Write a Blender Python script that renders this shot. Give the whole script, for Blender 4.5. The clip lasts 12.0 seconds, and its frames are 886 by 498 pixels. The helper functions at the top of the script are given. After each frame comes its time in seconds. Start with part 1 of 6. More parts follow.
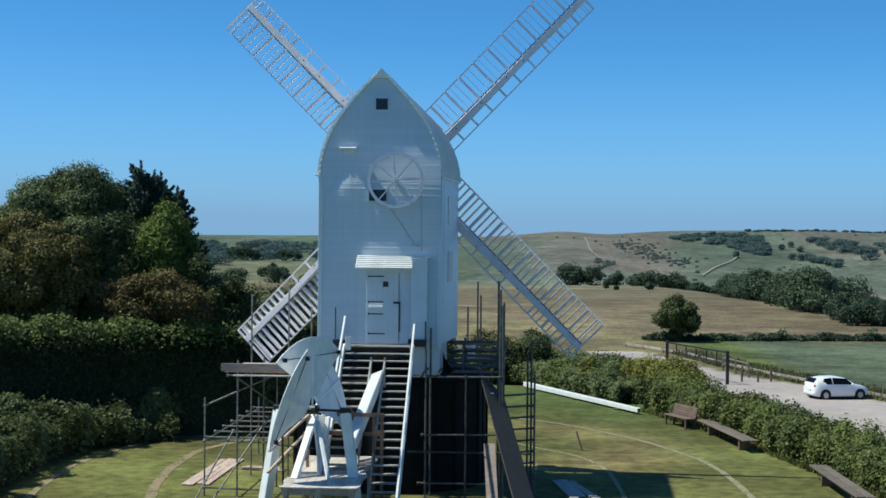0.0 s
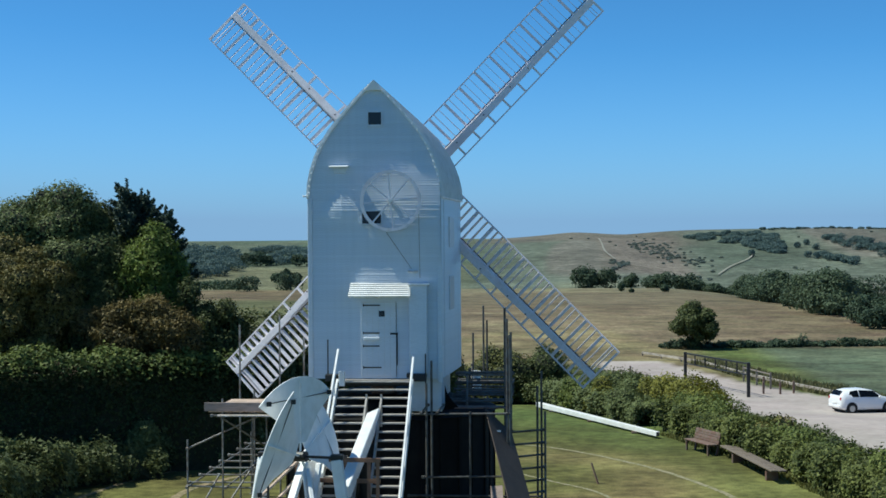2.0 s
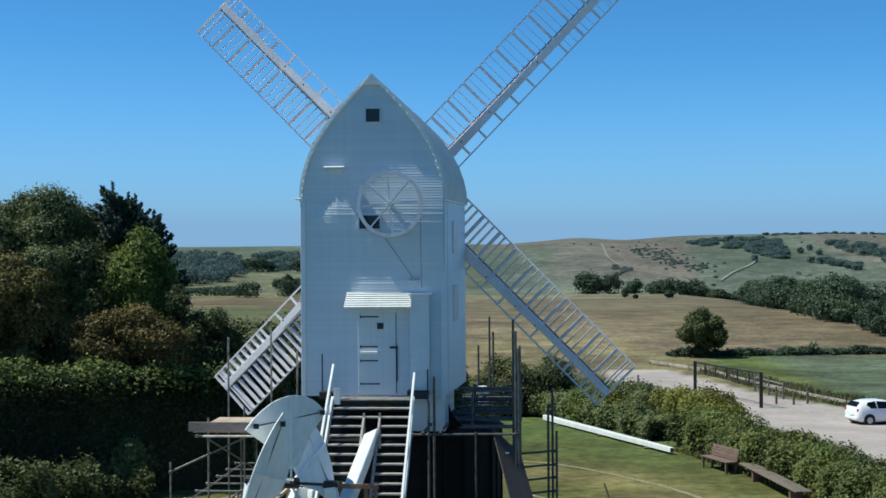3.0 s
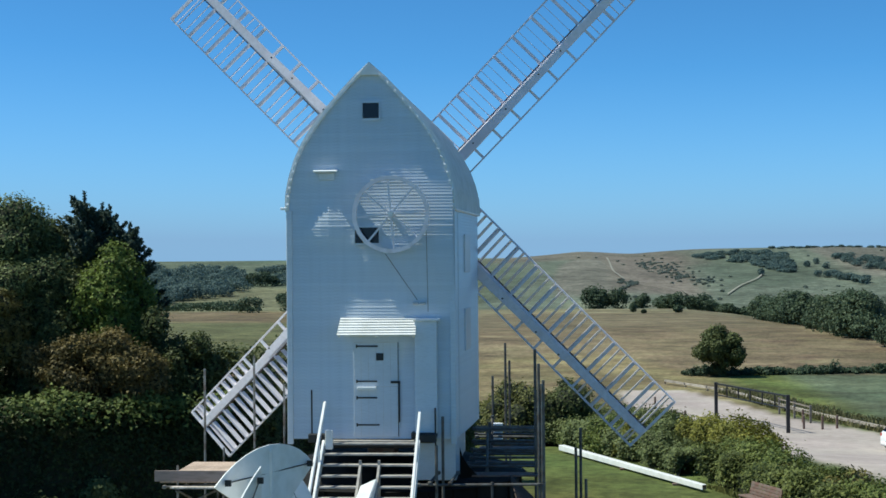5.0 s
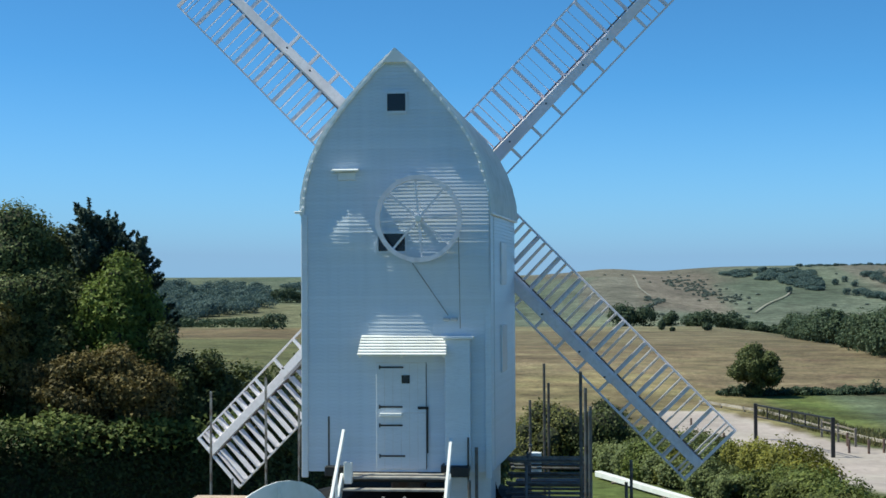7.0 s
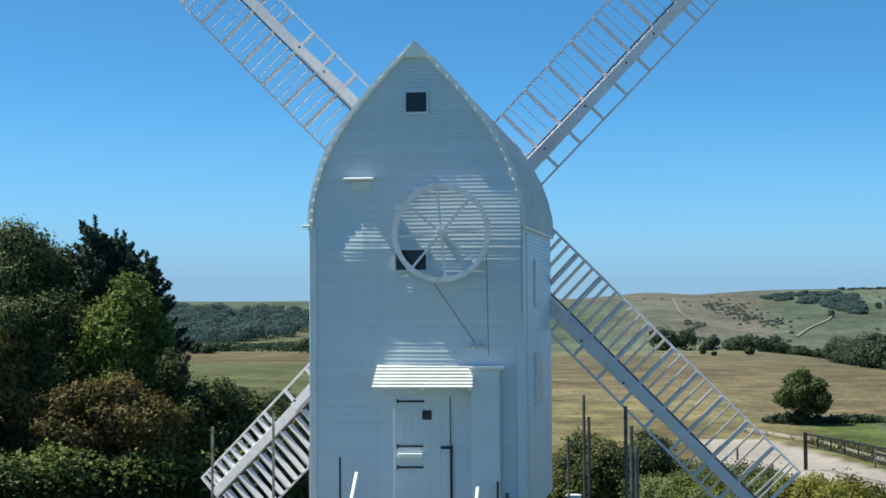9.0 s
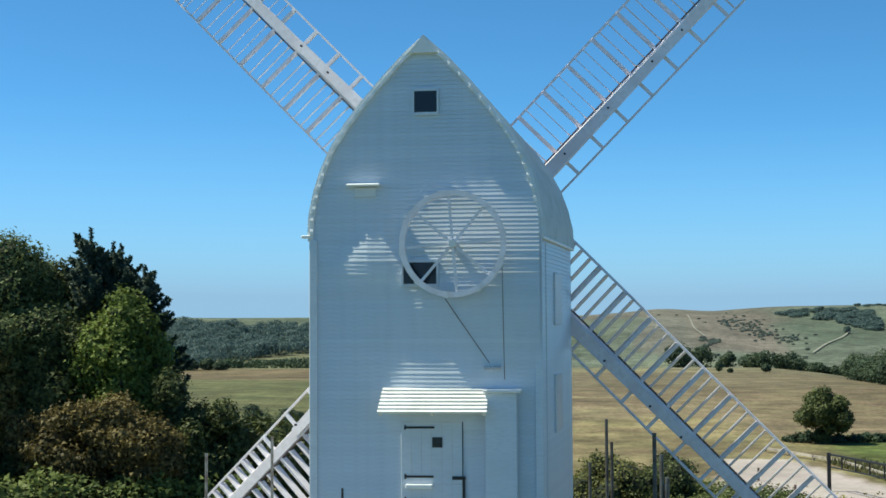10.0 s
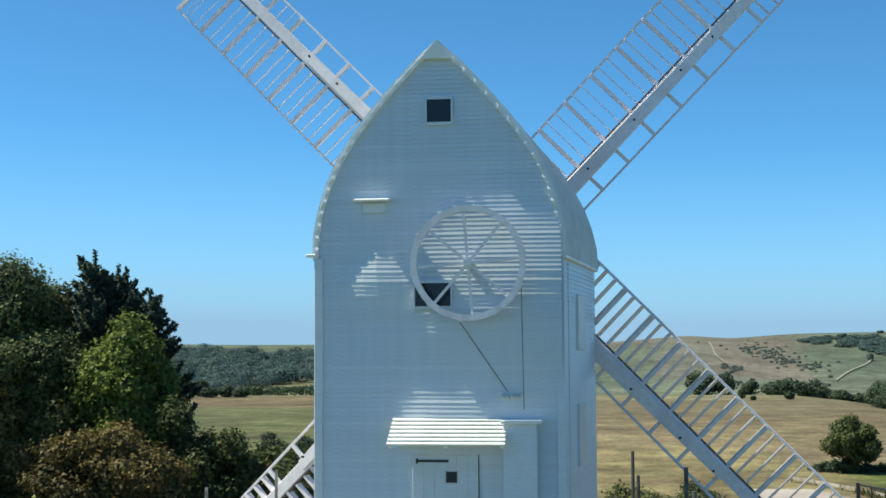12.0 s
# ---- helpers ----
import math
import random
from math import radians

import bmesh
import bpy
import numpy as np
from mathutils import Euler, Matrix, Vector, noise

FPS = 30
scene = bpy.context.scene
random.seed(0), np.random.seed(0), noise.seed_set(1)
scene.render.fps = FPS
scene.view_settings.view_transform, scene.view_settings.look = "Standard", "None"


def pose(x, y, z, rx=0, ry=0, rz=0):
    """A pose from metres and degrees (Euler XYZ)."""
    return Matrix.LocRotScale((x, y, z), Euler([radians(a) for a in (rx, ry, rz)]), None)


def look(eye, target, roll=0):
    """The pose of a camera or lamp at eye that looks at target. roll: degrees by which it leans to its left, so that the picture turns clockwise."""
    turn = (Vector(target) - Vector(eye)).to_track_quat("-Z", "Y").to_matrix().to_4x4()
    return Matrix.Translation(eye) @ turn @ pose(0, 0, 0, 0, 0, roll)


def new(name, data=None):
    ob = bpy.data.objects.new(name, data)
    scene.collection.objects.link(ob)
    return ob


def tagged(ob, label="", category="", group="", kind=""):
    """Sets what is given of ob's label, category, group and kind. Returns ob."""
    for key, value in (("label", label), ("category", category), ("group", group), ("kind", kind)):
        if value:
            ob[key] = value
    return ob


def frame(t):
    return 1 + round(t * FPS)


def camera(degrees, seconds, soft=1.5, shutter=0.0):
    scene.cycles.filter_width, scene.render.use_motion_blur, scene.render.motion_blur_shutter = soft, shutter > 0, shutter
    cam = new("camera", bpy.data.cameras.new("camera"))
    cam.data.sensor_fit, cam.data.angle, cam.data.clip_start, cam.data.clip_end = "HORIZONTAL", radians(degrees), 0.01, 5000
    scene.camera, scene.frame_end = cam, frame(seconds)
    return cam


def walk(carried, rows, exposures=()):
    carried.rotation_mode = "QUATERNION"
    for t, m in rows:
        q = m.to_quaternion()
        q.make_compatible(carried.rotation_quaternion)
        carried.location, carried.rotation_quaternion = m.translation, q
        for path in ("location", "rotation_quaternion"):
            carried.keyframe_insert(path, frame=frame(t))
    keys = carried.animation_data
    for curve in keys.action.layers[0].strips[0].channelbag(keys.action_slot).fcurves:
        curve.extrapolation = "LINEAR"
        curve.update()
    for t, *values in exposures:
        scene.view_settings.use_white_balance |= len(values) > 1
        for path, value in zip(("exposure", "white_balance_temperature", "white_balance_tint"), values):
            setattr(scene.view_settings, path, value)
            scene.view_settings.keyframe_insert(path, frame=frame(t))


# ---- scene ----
# The camera: one lens, gliding towards the mill.
cam = camera(34.8, 12.0, soft=1.6)
walk(cam, [
    (0.0, look((4.323, -43.511, 6.791), (2.148, -3.570, 6.590), 0.50)),
    (0.5, look((4.545, -43.052, 6.937), (2.163, -3.124, 6.763), 0.30)),
    (1.0, look((4.568, -42.324, 7.135), (2.134, -2.398, 6.963), 0.04)),
    (1.5, look((4.575, -41.344, 7.305), (2.070, -1.423, 7.146), -0.17)),
    (2.0, look((4.540, -40.085, 7.440), (1.962, -0.169, 7.301), -0.37)),
    (2.5, look((4.444, -38.527, 7.487), (1.818, 1.387, 7.409), -0.39)),
    (3.0, look((4.314, -37.152, 7.469), (1.679, 2.761, 7.487), -0.40)),
    (5.0, look((3.832, -31.758, 7.558), (1.076, 8.145, 7.972), -0.48)),
    (5.5, look((3.738, -30.725, 7.554), (0.707, 9.156, 8.098), -0.39)),
    (6.0, look((3.646, -29.892, 7.508), (0.365, 9.968, 8.115), -0.40)),
    (6.5, look((3.528, -28.996, 7.467), (0.151, 10.855, 8.214), -0.32)),
    (7.0, look((3.404, -28.202, 7.436), (-0.059, 11.638, 8.335), -0.30)),
    (9.0, look((3.342, -24.917, 7.413), (-1.202, 14.793, 8.991), -0.34)),
    (9.5, look((3.190, -23.705, 7.430), (-1.509, 15.977, 9.239), -0.30)),
    (10.0, look((3.141, -22.867, 7.427), (-1.785, 16.776, 9.469), -0.34)),
    (10.5, look((3.106, -22.187, 7.426), (-2.042, 17.415, 9.709), -0.34)),
    (11.0, look((3.074, -21.649, 7.428), (-2.250, 17.918, 9.903), -0.34)),
    (11.5, look((3.036, -21.370, 7.404), (-2.377, 18.172, 10.081), -0.38)),
    (12.0, look((3.028, -21.262, 7.398), (-2.459, 18.261, 10.205), -0.32)),
], [(0.0, 0.18, 5030, -6), (3.0, 0.21, 5060, -6), (7.0, 0.36, 5260, -7), (9.0, 0.46, 5420, -9), (12.0, 0.58, 5580, -9)])

# ---- world and sun ----
world = bpy.data.worlds.new("sky")
scene.world = world
world.use_nodes = True
wn = world.node_tree.nodes
sky = wn.new("ShaderNodeTexSky")
sky.sky_type = "NISHITA"
sky.sun_disc = False
SUN = Vector((-0.67, -0.014, 1.0)).normalized()
sky.sun_elevation = math.asin(SUN.z)
sky.sun_rotation = math.atan2(SUN.x, SUN.y)
sky.altitude = 200
sky.air_density = 0.62
sky.dust_density = 0.1
sky.ozone_density = 7.0
# summer haze: the bright low band of the sky fades into a duller blue-grey
wl = world.node_tree.links
gain = wn.new("ShaderNodeMix")
gain.data_type, gain.blend_type = "RGBA", "MULTIPLY"
gain.inputs[0].default_value = 1.0
gain.inputs[7].default_value = (0.905, 1.075, 1.05, 1)
wl.new(sky.outputs[0], gain.inputs[6])
split = wn.new("ShaderNodeSeparateColor")
wl.new(sky.outputs[0], split.inputs[0])
low = wn.new("ShaderNodeMapRange")
low.inputs["From Min"].default_value, low.inputs["From Max"].default_value = 1.5, 4.2
wl.new(split.outputs[0], low.inputs["Value"])
haze = wn.new("ShaderNodeMix")
haze.data_type = "RGBA"
haze.inputs[7].default_value = (2.87, 3.78, 5.0, 1)
wl.new(low.outputs[0], haze.inputs[0])
wl.new(gain.outputs[2], haze.inputs[6])
wl.new(haze.outputs[2], wn["Background"].inputs[0])
wn["Background"].inputs[1].default_value = 0.0958
sun = new("sun", bpy.data.lights.new("sun", "SUN"))
sun.data.energy = 5.0
sun.data.angle = radians(0.53)
sun.data.color = (1.0, 0.81, 0.59)
sun.matrix_world = look(SUN * 200, (0, 0, 0))

# ---- helpers for building ----
rnd = random.Random(7)


def part(name, bm, material, parent=None, label="", smooth=False):
    me = bpy.data.meshes.new(name)
    bm.to_mesh(me)
    bm.free()
    if material:
        me.materials.append(material)
    if smooth:
        for p in me.polygons:
            p.use_smooth = True
    ob = new(name, me)
    if parent:
        ob.parent = parent
    if label:
        ob["label"] = label
    return ob


def share(name, me, parent, m):
    ob = new(name, me)
    ob.parent = parent
    ob.matrix_basis = m
    return ob


def thing(name, m=None, **tags):
    ob = new(name)
    ob.empty_display_size = 0.2
    if m is not None:
        ob.matrix_basis = m
    return tagged(ob, **tags)


def box(bm, sx, sy, sz, m=None, bevel=0.0):
    r = bmesh.ops.create_cube(bm, size=1.0)
    vs = r["verts"]
    bmesh.ops.scale(bm, vec=(sx, sy, sz), verts=vs)
    if bevel > 0:
        es = list({e for v in vs for e in v.link_edges})
        r2 = bmesh.ops.bevel(bm, geom=es, offset=bevel, segments=1, affect="EDGES")
        vs = list({v for f in r2["faces"] for v in f.verts} | {v for v in vs if v.is_valid})
    if m is not None:
        bmesh.ops.transform(bm, matrix=m, verts=vs)
    return vs


def boxed(sx, sy, sz, m=None, bevel=0.0):
    bm = bmesh.new()
    box(bm, sx, sy, sz, m, bevel)
    return bm


def along(a, b):
    """A frame at the middle of a to b with its z along it, and the length."""
    a, b = Vector(a), Vector(b)
    d = b - a
    return Matrix.Translation((a + b) / 2) @ d.to_track_quat("Z", "Y").to_matrix().to_4x4(), d.length


def beam(bm, a, b, w, h, bevel=0.0):
    m, n = along(a, b)
    return box(bm, w, h, n, m, bevel)


def tube(bm, a, b, r, seg=8, r2=None):
    m, n = along(a, b)
    v = bmesh.ops.create_cone(bm, cap_ends=True, segments=seg, radius1=r, radius2=r if r2 is None else r2, depth=n, matrix=m)
    return v["verts"]


def beam_bm(a, b, w, h, bevel=0.0):
    bm = bmesh.new()
    beam(bm, a, b, w, h, bevel)
    return bm


def tube_bm(a, b, r, seg=8, r2=None):
    bm = bmesh.new()
    tube(bm, a, b, r, seg, r2)
    return bm


def mesh_from(name, verts, faces):
    me = bpy.data.meshes.new(name)
    me.from_pydata(verts, [], faces)
    me.update()
    return me


# ---- materials ----
def mat(name, base, rough=0.6, metal=0.0, spots=None, scale=4.0, grain=None, grain_scale=60.0, bump=0.2, bump_scale=80.0,
        stretch=(1, 1, 1), rand=0.0, spec=0.5, island=False):
    """A surface with its colour varied at two scales, relief and, over pieces, a random shade."""
    m = bpy.data.materials.new(name)
    m.use_nodes = True
    nt = m.node_tree
    n, l = nt.nodes, nt.links
    b = n["Principled BSDF"]
    b.inputs["Roughness"].default_value = rough
    b.inputs["Metallic"].default_value = metal
    b.inputs["Specular IOR Level"].default_value = spec
    tc = n.new("ShaderNodeTexCoord")
    mp = n.new("ShaderNodeMapping")
    mp.inputs["Scale"].default_value = stretch
    l.new(tc.outputs["Object"], mp.inputs[0])

    def noise_tex(sc, det=4.0):
        t = n.new("ShaderNodeTexNoise")
        t.inputs["Scale"].default_value = sc
        t.inputs["Detail"].default_value = det
        l.new(mp.outputs[0], t.inputs["Vector"])
        return t

    def mix(fac, a, c, mode="MIX"):
        x = n.new("ShaderNodeMix")
        x.data_type = "RGBA"
        x.blend_type = mode
        if isinstance(fac, float):
            x.inputs[0].default_value = fac
        else:
            l.new(fac, x.inputs[0])
        for sock, v in ((x.inputs[6], a), (x.inputs[7], c)):
            if isinstance(v, tuple):
                sock.default_value = (*v, 1)
            else:
                l.new(v, sock)
        return x.outputs[2]

    def ramp(sock, lo, hi):
        r = n.new("ShaderNodeMapRange")
        r.inputs["From Min"].default_value = lo
        r.inputs["From Max"].default_value = hi
        l.new(sock, r.inputs["Value"])
        return r.outputs[0]

    col = base
    if spots:
        col = mix(ramp(noise_tex(scale).outputs["Fac"], 0.42, 0.64), col, spots)
    if grain:
        col = mix(ramp(noise_tex(grain_scale, 2.0).outputs["Fac"], 0.45, 0.7), col, grain)
    if rand > 0:
        if island:
            o = n.new("ShaderNodeNewGeometry").outputs["Random Per Island"]
        else:
            o = n.new("ShaderNodeObjectInfo").outputs["Random"]
        hv = n.new("ShaderNodeHueSaturation")
        r = n.new("ShaderNodeMapRange")
        r.inputs["To Min"].default_value = 1 - rand
        r.inputs["To Max"].default_value = 1 + rand
        l.new(o, r.inputs["Value"])
        l.new(r.outputs[0], hv.inputs["Value"])
        if isinstance(col, tuple):
            hv.inputs["Color"].default_value = (*col, 1)
        else:
            l.new(col, hv.inputs["Color"])
        col = hv.outputs[0]
    if isinstance(col, tuple):
        b.inputs["Base Color"].default_value = (*col, 1)
    else:
        l.new(col, b.inputs["Base Color"])
    if bump > 0:
        bp = n.new("ShaderNodeBump")
        bp.inputs["Strength"].default_value = bump
        bp.inputs["Distance"].default_value = 0.02
        l.new(noise_tex(bump_scale).outputs["Fac"], bp.inputs["Height"])
        l.new(bp.outputs[0], b.inputs["Normal"])
    return m


# white paint pushed towards blue for the skylight on the shaded walls
WHITE = mat("white_weatherboard_paint", (0.672, 0.712, 0.775), 0.34, spots=(0.62, 0.66, 0.72), scale=1.2, grain=(0.605, 0.645, 0.705),
            grain_scale=25, bump=0.06, bump_scale=30, stretch=(0.3, 1, 2), rand=0.03)
WHITE_TRIM = mat("white_trim_paint", (0.85, 0.85, 0.84), 0.4, spots=(0.76, 0.76, 0.74), scale=3, bump=0.08, rand=0.02)
ROOF = mat("white_painted_roof_metal", (0.62, 0.67, 0.72), 0.28, metal=0.45, spots=(0.54, 0.59, 0.65), scale=0.9, bump=0.05, bump_scale=12)
SAIL = mat("white_sail_timber", (0.88, 0.825, 0.86), 0.5, spots=(0.80, 0.725, 0.75), scale=2.4, grain=(0.76, 0.705, 0.72), grain_scale=10,
           bump=0.1, rand=0.05)
SHADE_TIMBER = mat("grey_sail_beam", (0.62, 0.62, 0.63), 0.55, spots=(0.5, 0.5, 0.5), scale=3, bump=0.15, rand=0.05)
DARK = mat("tarred_boards", (0.008, 0.008, 0.009), 0.75, spots=(0.014, 0.013, 0.012), scale=2, bump=0.3, rand=0.2, spec=0.2)
BLACK = mat("black_iron", (0.012, 0.012, 0.014), 0.45, bump=0.1)
# near-black fill that paints the unlit inside of openings on flat panels
VOID = mat("dark_window_interior", (0.006, 0.008, 0.014), 0.25, bump=0.0)
STEEL = mat("galvanised_tube", (0.26, 0.26, 0.25), 0.55, metal=0.45, spots=(0.16, 0.13, 0.11), scale=6, bump=0.1, rand=0.15)
# darker copy of the tube steel, for the scaffold standing in shade
STEEL_SHADED = mat("dull_weathered_tube", (0.135, 0.135, 0.13), 0.6, metal=0.4, spots=(0.09, 0.075, 0.065), scale=6, bump=0.1, rand=0.2)
TIMBER = mat("bare_scaffold_timber", (0.56, 0.43, 0.34), 0.75, spots=(0.44, 0.33, 0.25), scale=3, grain=(0.26, 0.2, 0.15), grain_scale=30,
             bump=0.3, stretch=(1, 1, 0.2), rand=0.12)
WOOD_DARK = mat("weathered_bench_wood", (0.150, 0.088, 0.066), 0.7, spots=(0.17, 0.13, 0.105), scale=5, bump=0.3, rand=0.1)
WOOD_GREY = mat("greyed_oak", (0.30, 0.26, 0.21), 0.8, spots=(0.2, 0.17, 0.14), scale=4, grain=(0.14, 0.12, 0.1), grain_scale=30,
                bump=0.3, rand=0.1)
BROWN = mat("brown_fence_timber", (0.26, 0.15, 0.085), 0.75, spots=(0.19, 0.11, 0.07), scale=4, bump=0.3, rand=0.12)
PALE = mat("pale_deck_timber", (0.72, 0.635, 0.585), 0.75, spots=(0.48, 0.43, 0.37), scale=3, grain=(0.36, 0.31, 0.26), grain_scale=24, bump=0.3, rand=0.12)
PALE_LOG = mat("bleached_log", (0.46, 0.41, 0.34), 0.85, spots=(0.3, 0.26, 0.21), scale=2, grain=(0.24, 0.2, 0.17), grain_scale=20, bump=0.3, rand=0.15)
LEDGE = mat("grey_tread_wood", (0.40, 0.375, 0.345), 0.7, spots=(0.29, 0.265, 0.245), scale=5, bump=0.3, rand=0.1)

# ---- the ground ----
def smooth(e0, e1, v):
    t = np.clip((v - e0) / (e1 - e0), 0, 1)
    return t * t * (3 - 2 * t)


def ground_z(x, y):
    """Lawn round the mill, falling to the car park and fields, a valley, then the downs."""
    x, y = np.asarray(x, float), np.asarray(y, float)
    z = -1.0 - 2.05 * smooth(26, 50, np.hypot(x - 1, y - 5)) * smooth(-30, 10, y + 0.4 * x)
    z = z + 0.9 * smooth(95, 150, y) - 2.5 * smooth(150, 330, y)
    z = z - 9 * smooth(35, 110, x) * smooth(110, 300, y)
    z = z - 14 * smooth(330, 560, y)
    wave = 1 + 0.10 * np.sin(x / 190 + 0.4) + 0.05 * np.sin(x / 83 + 2)
    right = smooth(-60, 180, x)
    z = z + smooth(620, 1450, y) * (31 + 16 * right * wave)
    z = z + 2.5 * np.sin(x / 60 + y / 140) * smooth(600, 900, y) * smooth(1500, 1300, y)
    return z


def gz(x, y):
    return float(ground_z(x, y))


CAR_PARK = [(9.0, 62), (10.5, 86), (15.5, 86), (20.2, 66), (24.2, 57), (27.5, 46), (31, 30), (34, 10), (37, -12), (20.5, -12), (18.8, 8), (16.5, 27), (12.5, 46)]


def poly_dist(X, Y, poly):
    """Distance to a polygon's edge, positive inside."""
    best = np.full(X.shape, 1e9)
    inside = np.zeros(X.shape, bool)
    for (x0, y0), (x1, y1) in zip(poly, poly[1:] + poly[:1]):
        dx, dy = x1 - x0, y1 - y0
        t = np.clip(((X - x0) * dx + (Y - y0) * dy) / (dx * dx + dy * dy), 0, 1)
        best = np.minimum(best, np.hypot(X - x0 - t * dx, Y - y0 - t * dy))
        inside ^= ((y0 > Y) != (y1 > Y)) & (X < dx * (Y - y0) / (dy if dy else 1e-9) + x0)
    return np.where(inside, best, -best)


def ground_tone(X, Y):
    """The base colour of each stretch of land, the far downs' greyed for haze."""
    def lay(c, new_c, m):
        return c * (1 - m[..., None]) + np.array(new_c) * m[..., None]
    c = np.zeros(X.shape + (3,)) + np.array((0.138, 0.134, 0.040))
    r = np.hypot(X - 1, Y - 5)
    worn = np.exp(-((np.hypot(X - 3.5, Y - 11) - 5.5) / 1.8) ** 2) * smooth(0, 4, X)
    c = lay(c, (0.255, 0.205, 0.085), 0.75 * worn)
    c = lay(c, (0.105, 0.125, 0.035), smooth(14, 19, r))
    c = lay(c, (0.100, 0.117, 0.070), smooth(24, 28, X) * smooth(30, 40, Y))
    c = lay(c, (0.24, 0.195, 0.09), smooth(84, 90, Y + 0.4 * (X - 12)) * smooth(20, 16, X - 0.09 * (Y - 86)))
    c = lay(c, (0.195, 0.158, 0.080), smooth(46, 54, Y) * smooth(22, 18, X))
    edge = 118 + 0.12 * X + 5 * np.sin(X / 9) - 20 * smooth(10, 18, X)
    c = lay(c, (0.176, 0.138, 0.080), smooth(0, 5, Y - edge))
    c = lay(c, (0.164, 0.134, 0.079), smooth(0, 30, Y - 170))
    c = lay(c, (0.21, 0.185, 0.105), smooth(0, 16, Y - 300))
    meadow = smooth(-14, -26, X) * smooth(56, 66, Y)
    c = lay(c, (0.104, 0.110, 0.046), meadow * smooth(345, 325, Y) * 0.85)
    c = lay(c, (0.150, 0.116, 0.064), meadow * smooth(205, 225, Y + 0.3 * X) * smooth(345, 325, Y))
    c = lay(c, (0.230, 0.165, 0.105), meadow * smooth(66, 72, Y) * smooth(104, 98, Y + 0.15 * X) * smooth(-20, -27, X))
    c = lay(c, (0.20, 0.215, 0.085), smooth(0, 16, Y - 335 + 0.1 * X) * smooth(0, 20, -40 - X))
    c = lay(c, (0.13, 0.155, 0.06), smooth(0, 30, Y - 420))
    # hill tones carry a grey-blue tint in place of distance haze
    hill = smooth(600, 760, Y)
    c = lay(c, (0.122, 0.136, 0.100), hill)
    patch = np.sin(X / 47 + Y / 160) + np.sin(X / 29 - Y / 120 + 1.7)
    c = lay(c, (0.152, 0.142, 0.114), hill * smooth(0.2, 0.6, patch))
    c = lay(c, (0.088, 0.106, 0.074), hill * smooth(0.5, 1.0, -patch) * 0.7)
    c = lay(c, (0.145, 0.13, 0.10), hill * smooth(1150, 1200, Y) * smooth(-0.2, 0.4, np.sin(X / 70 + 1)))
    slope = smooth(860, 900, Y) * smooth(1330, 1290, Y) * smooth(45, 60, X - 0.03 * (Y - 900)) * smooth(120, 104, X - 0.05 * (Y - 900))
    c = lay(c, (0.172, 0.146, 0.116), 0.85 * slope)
    strips = smooth(560, 600, Y) * smooth(800, 770, Y) * smooth(10, 22, X)
    c = lay(c, (0.175, 0.182, 0.118), strips * smooth(-0.2, 0.1, np.sin(X / 17 - Y / 60)) * 0.8)
    c = lay(c, (0.21, 0.195, 0.13), strips * smooth(0.55, 0.75, np.sin(X / 23 + Y / 48 + 1)) * 0.8)
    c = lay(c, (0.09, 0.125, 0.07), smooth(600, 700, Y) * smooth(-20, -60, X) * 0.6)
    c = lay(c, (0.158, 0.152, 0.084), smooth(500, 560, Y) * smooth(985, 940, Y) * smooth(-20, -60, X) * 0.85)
    c = lay(c, (0.445, 0.372, 0.338), smooth(-0.4, 0.4, poly_dist(X, Y, CAR_PARK)))
    return c * np.array((0.89, 0.925, 0.93))


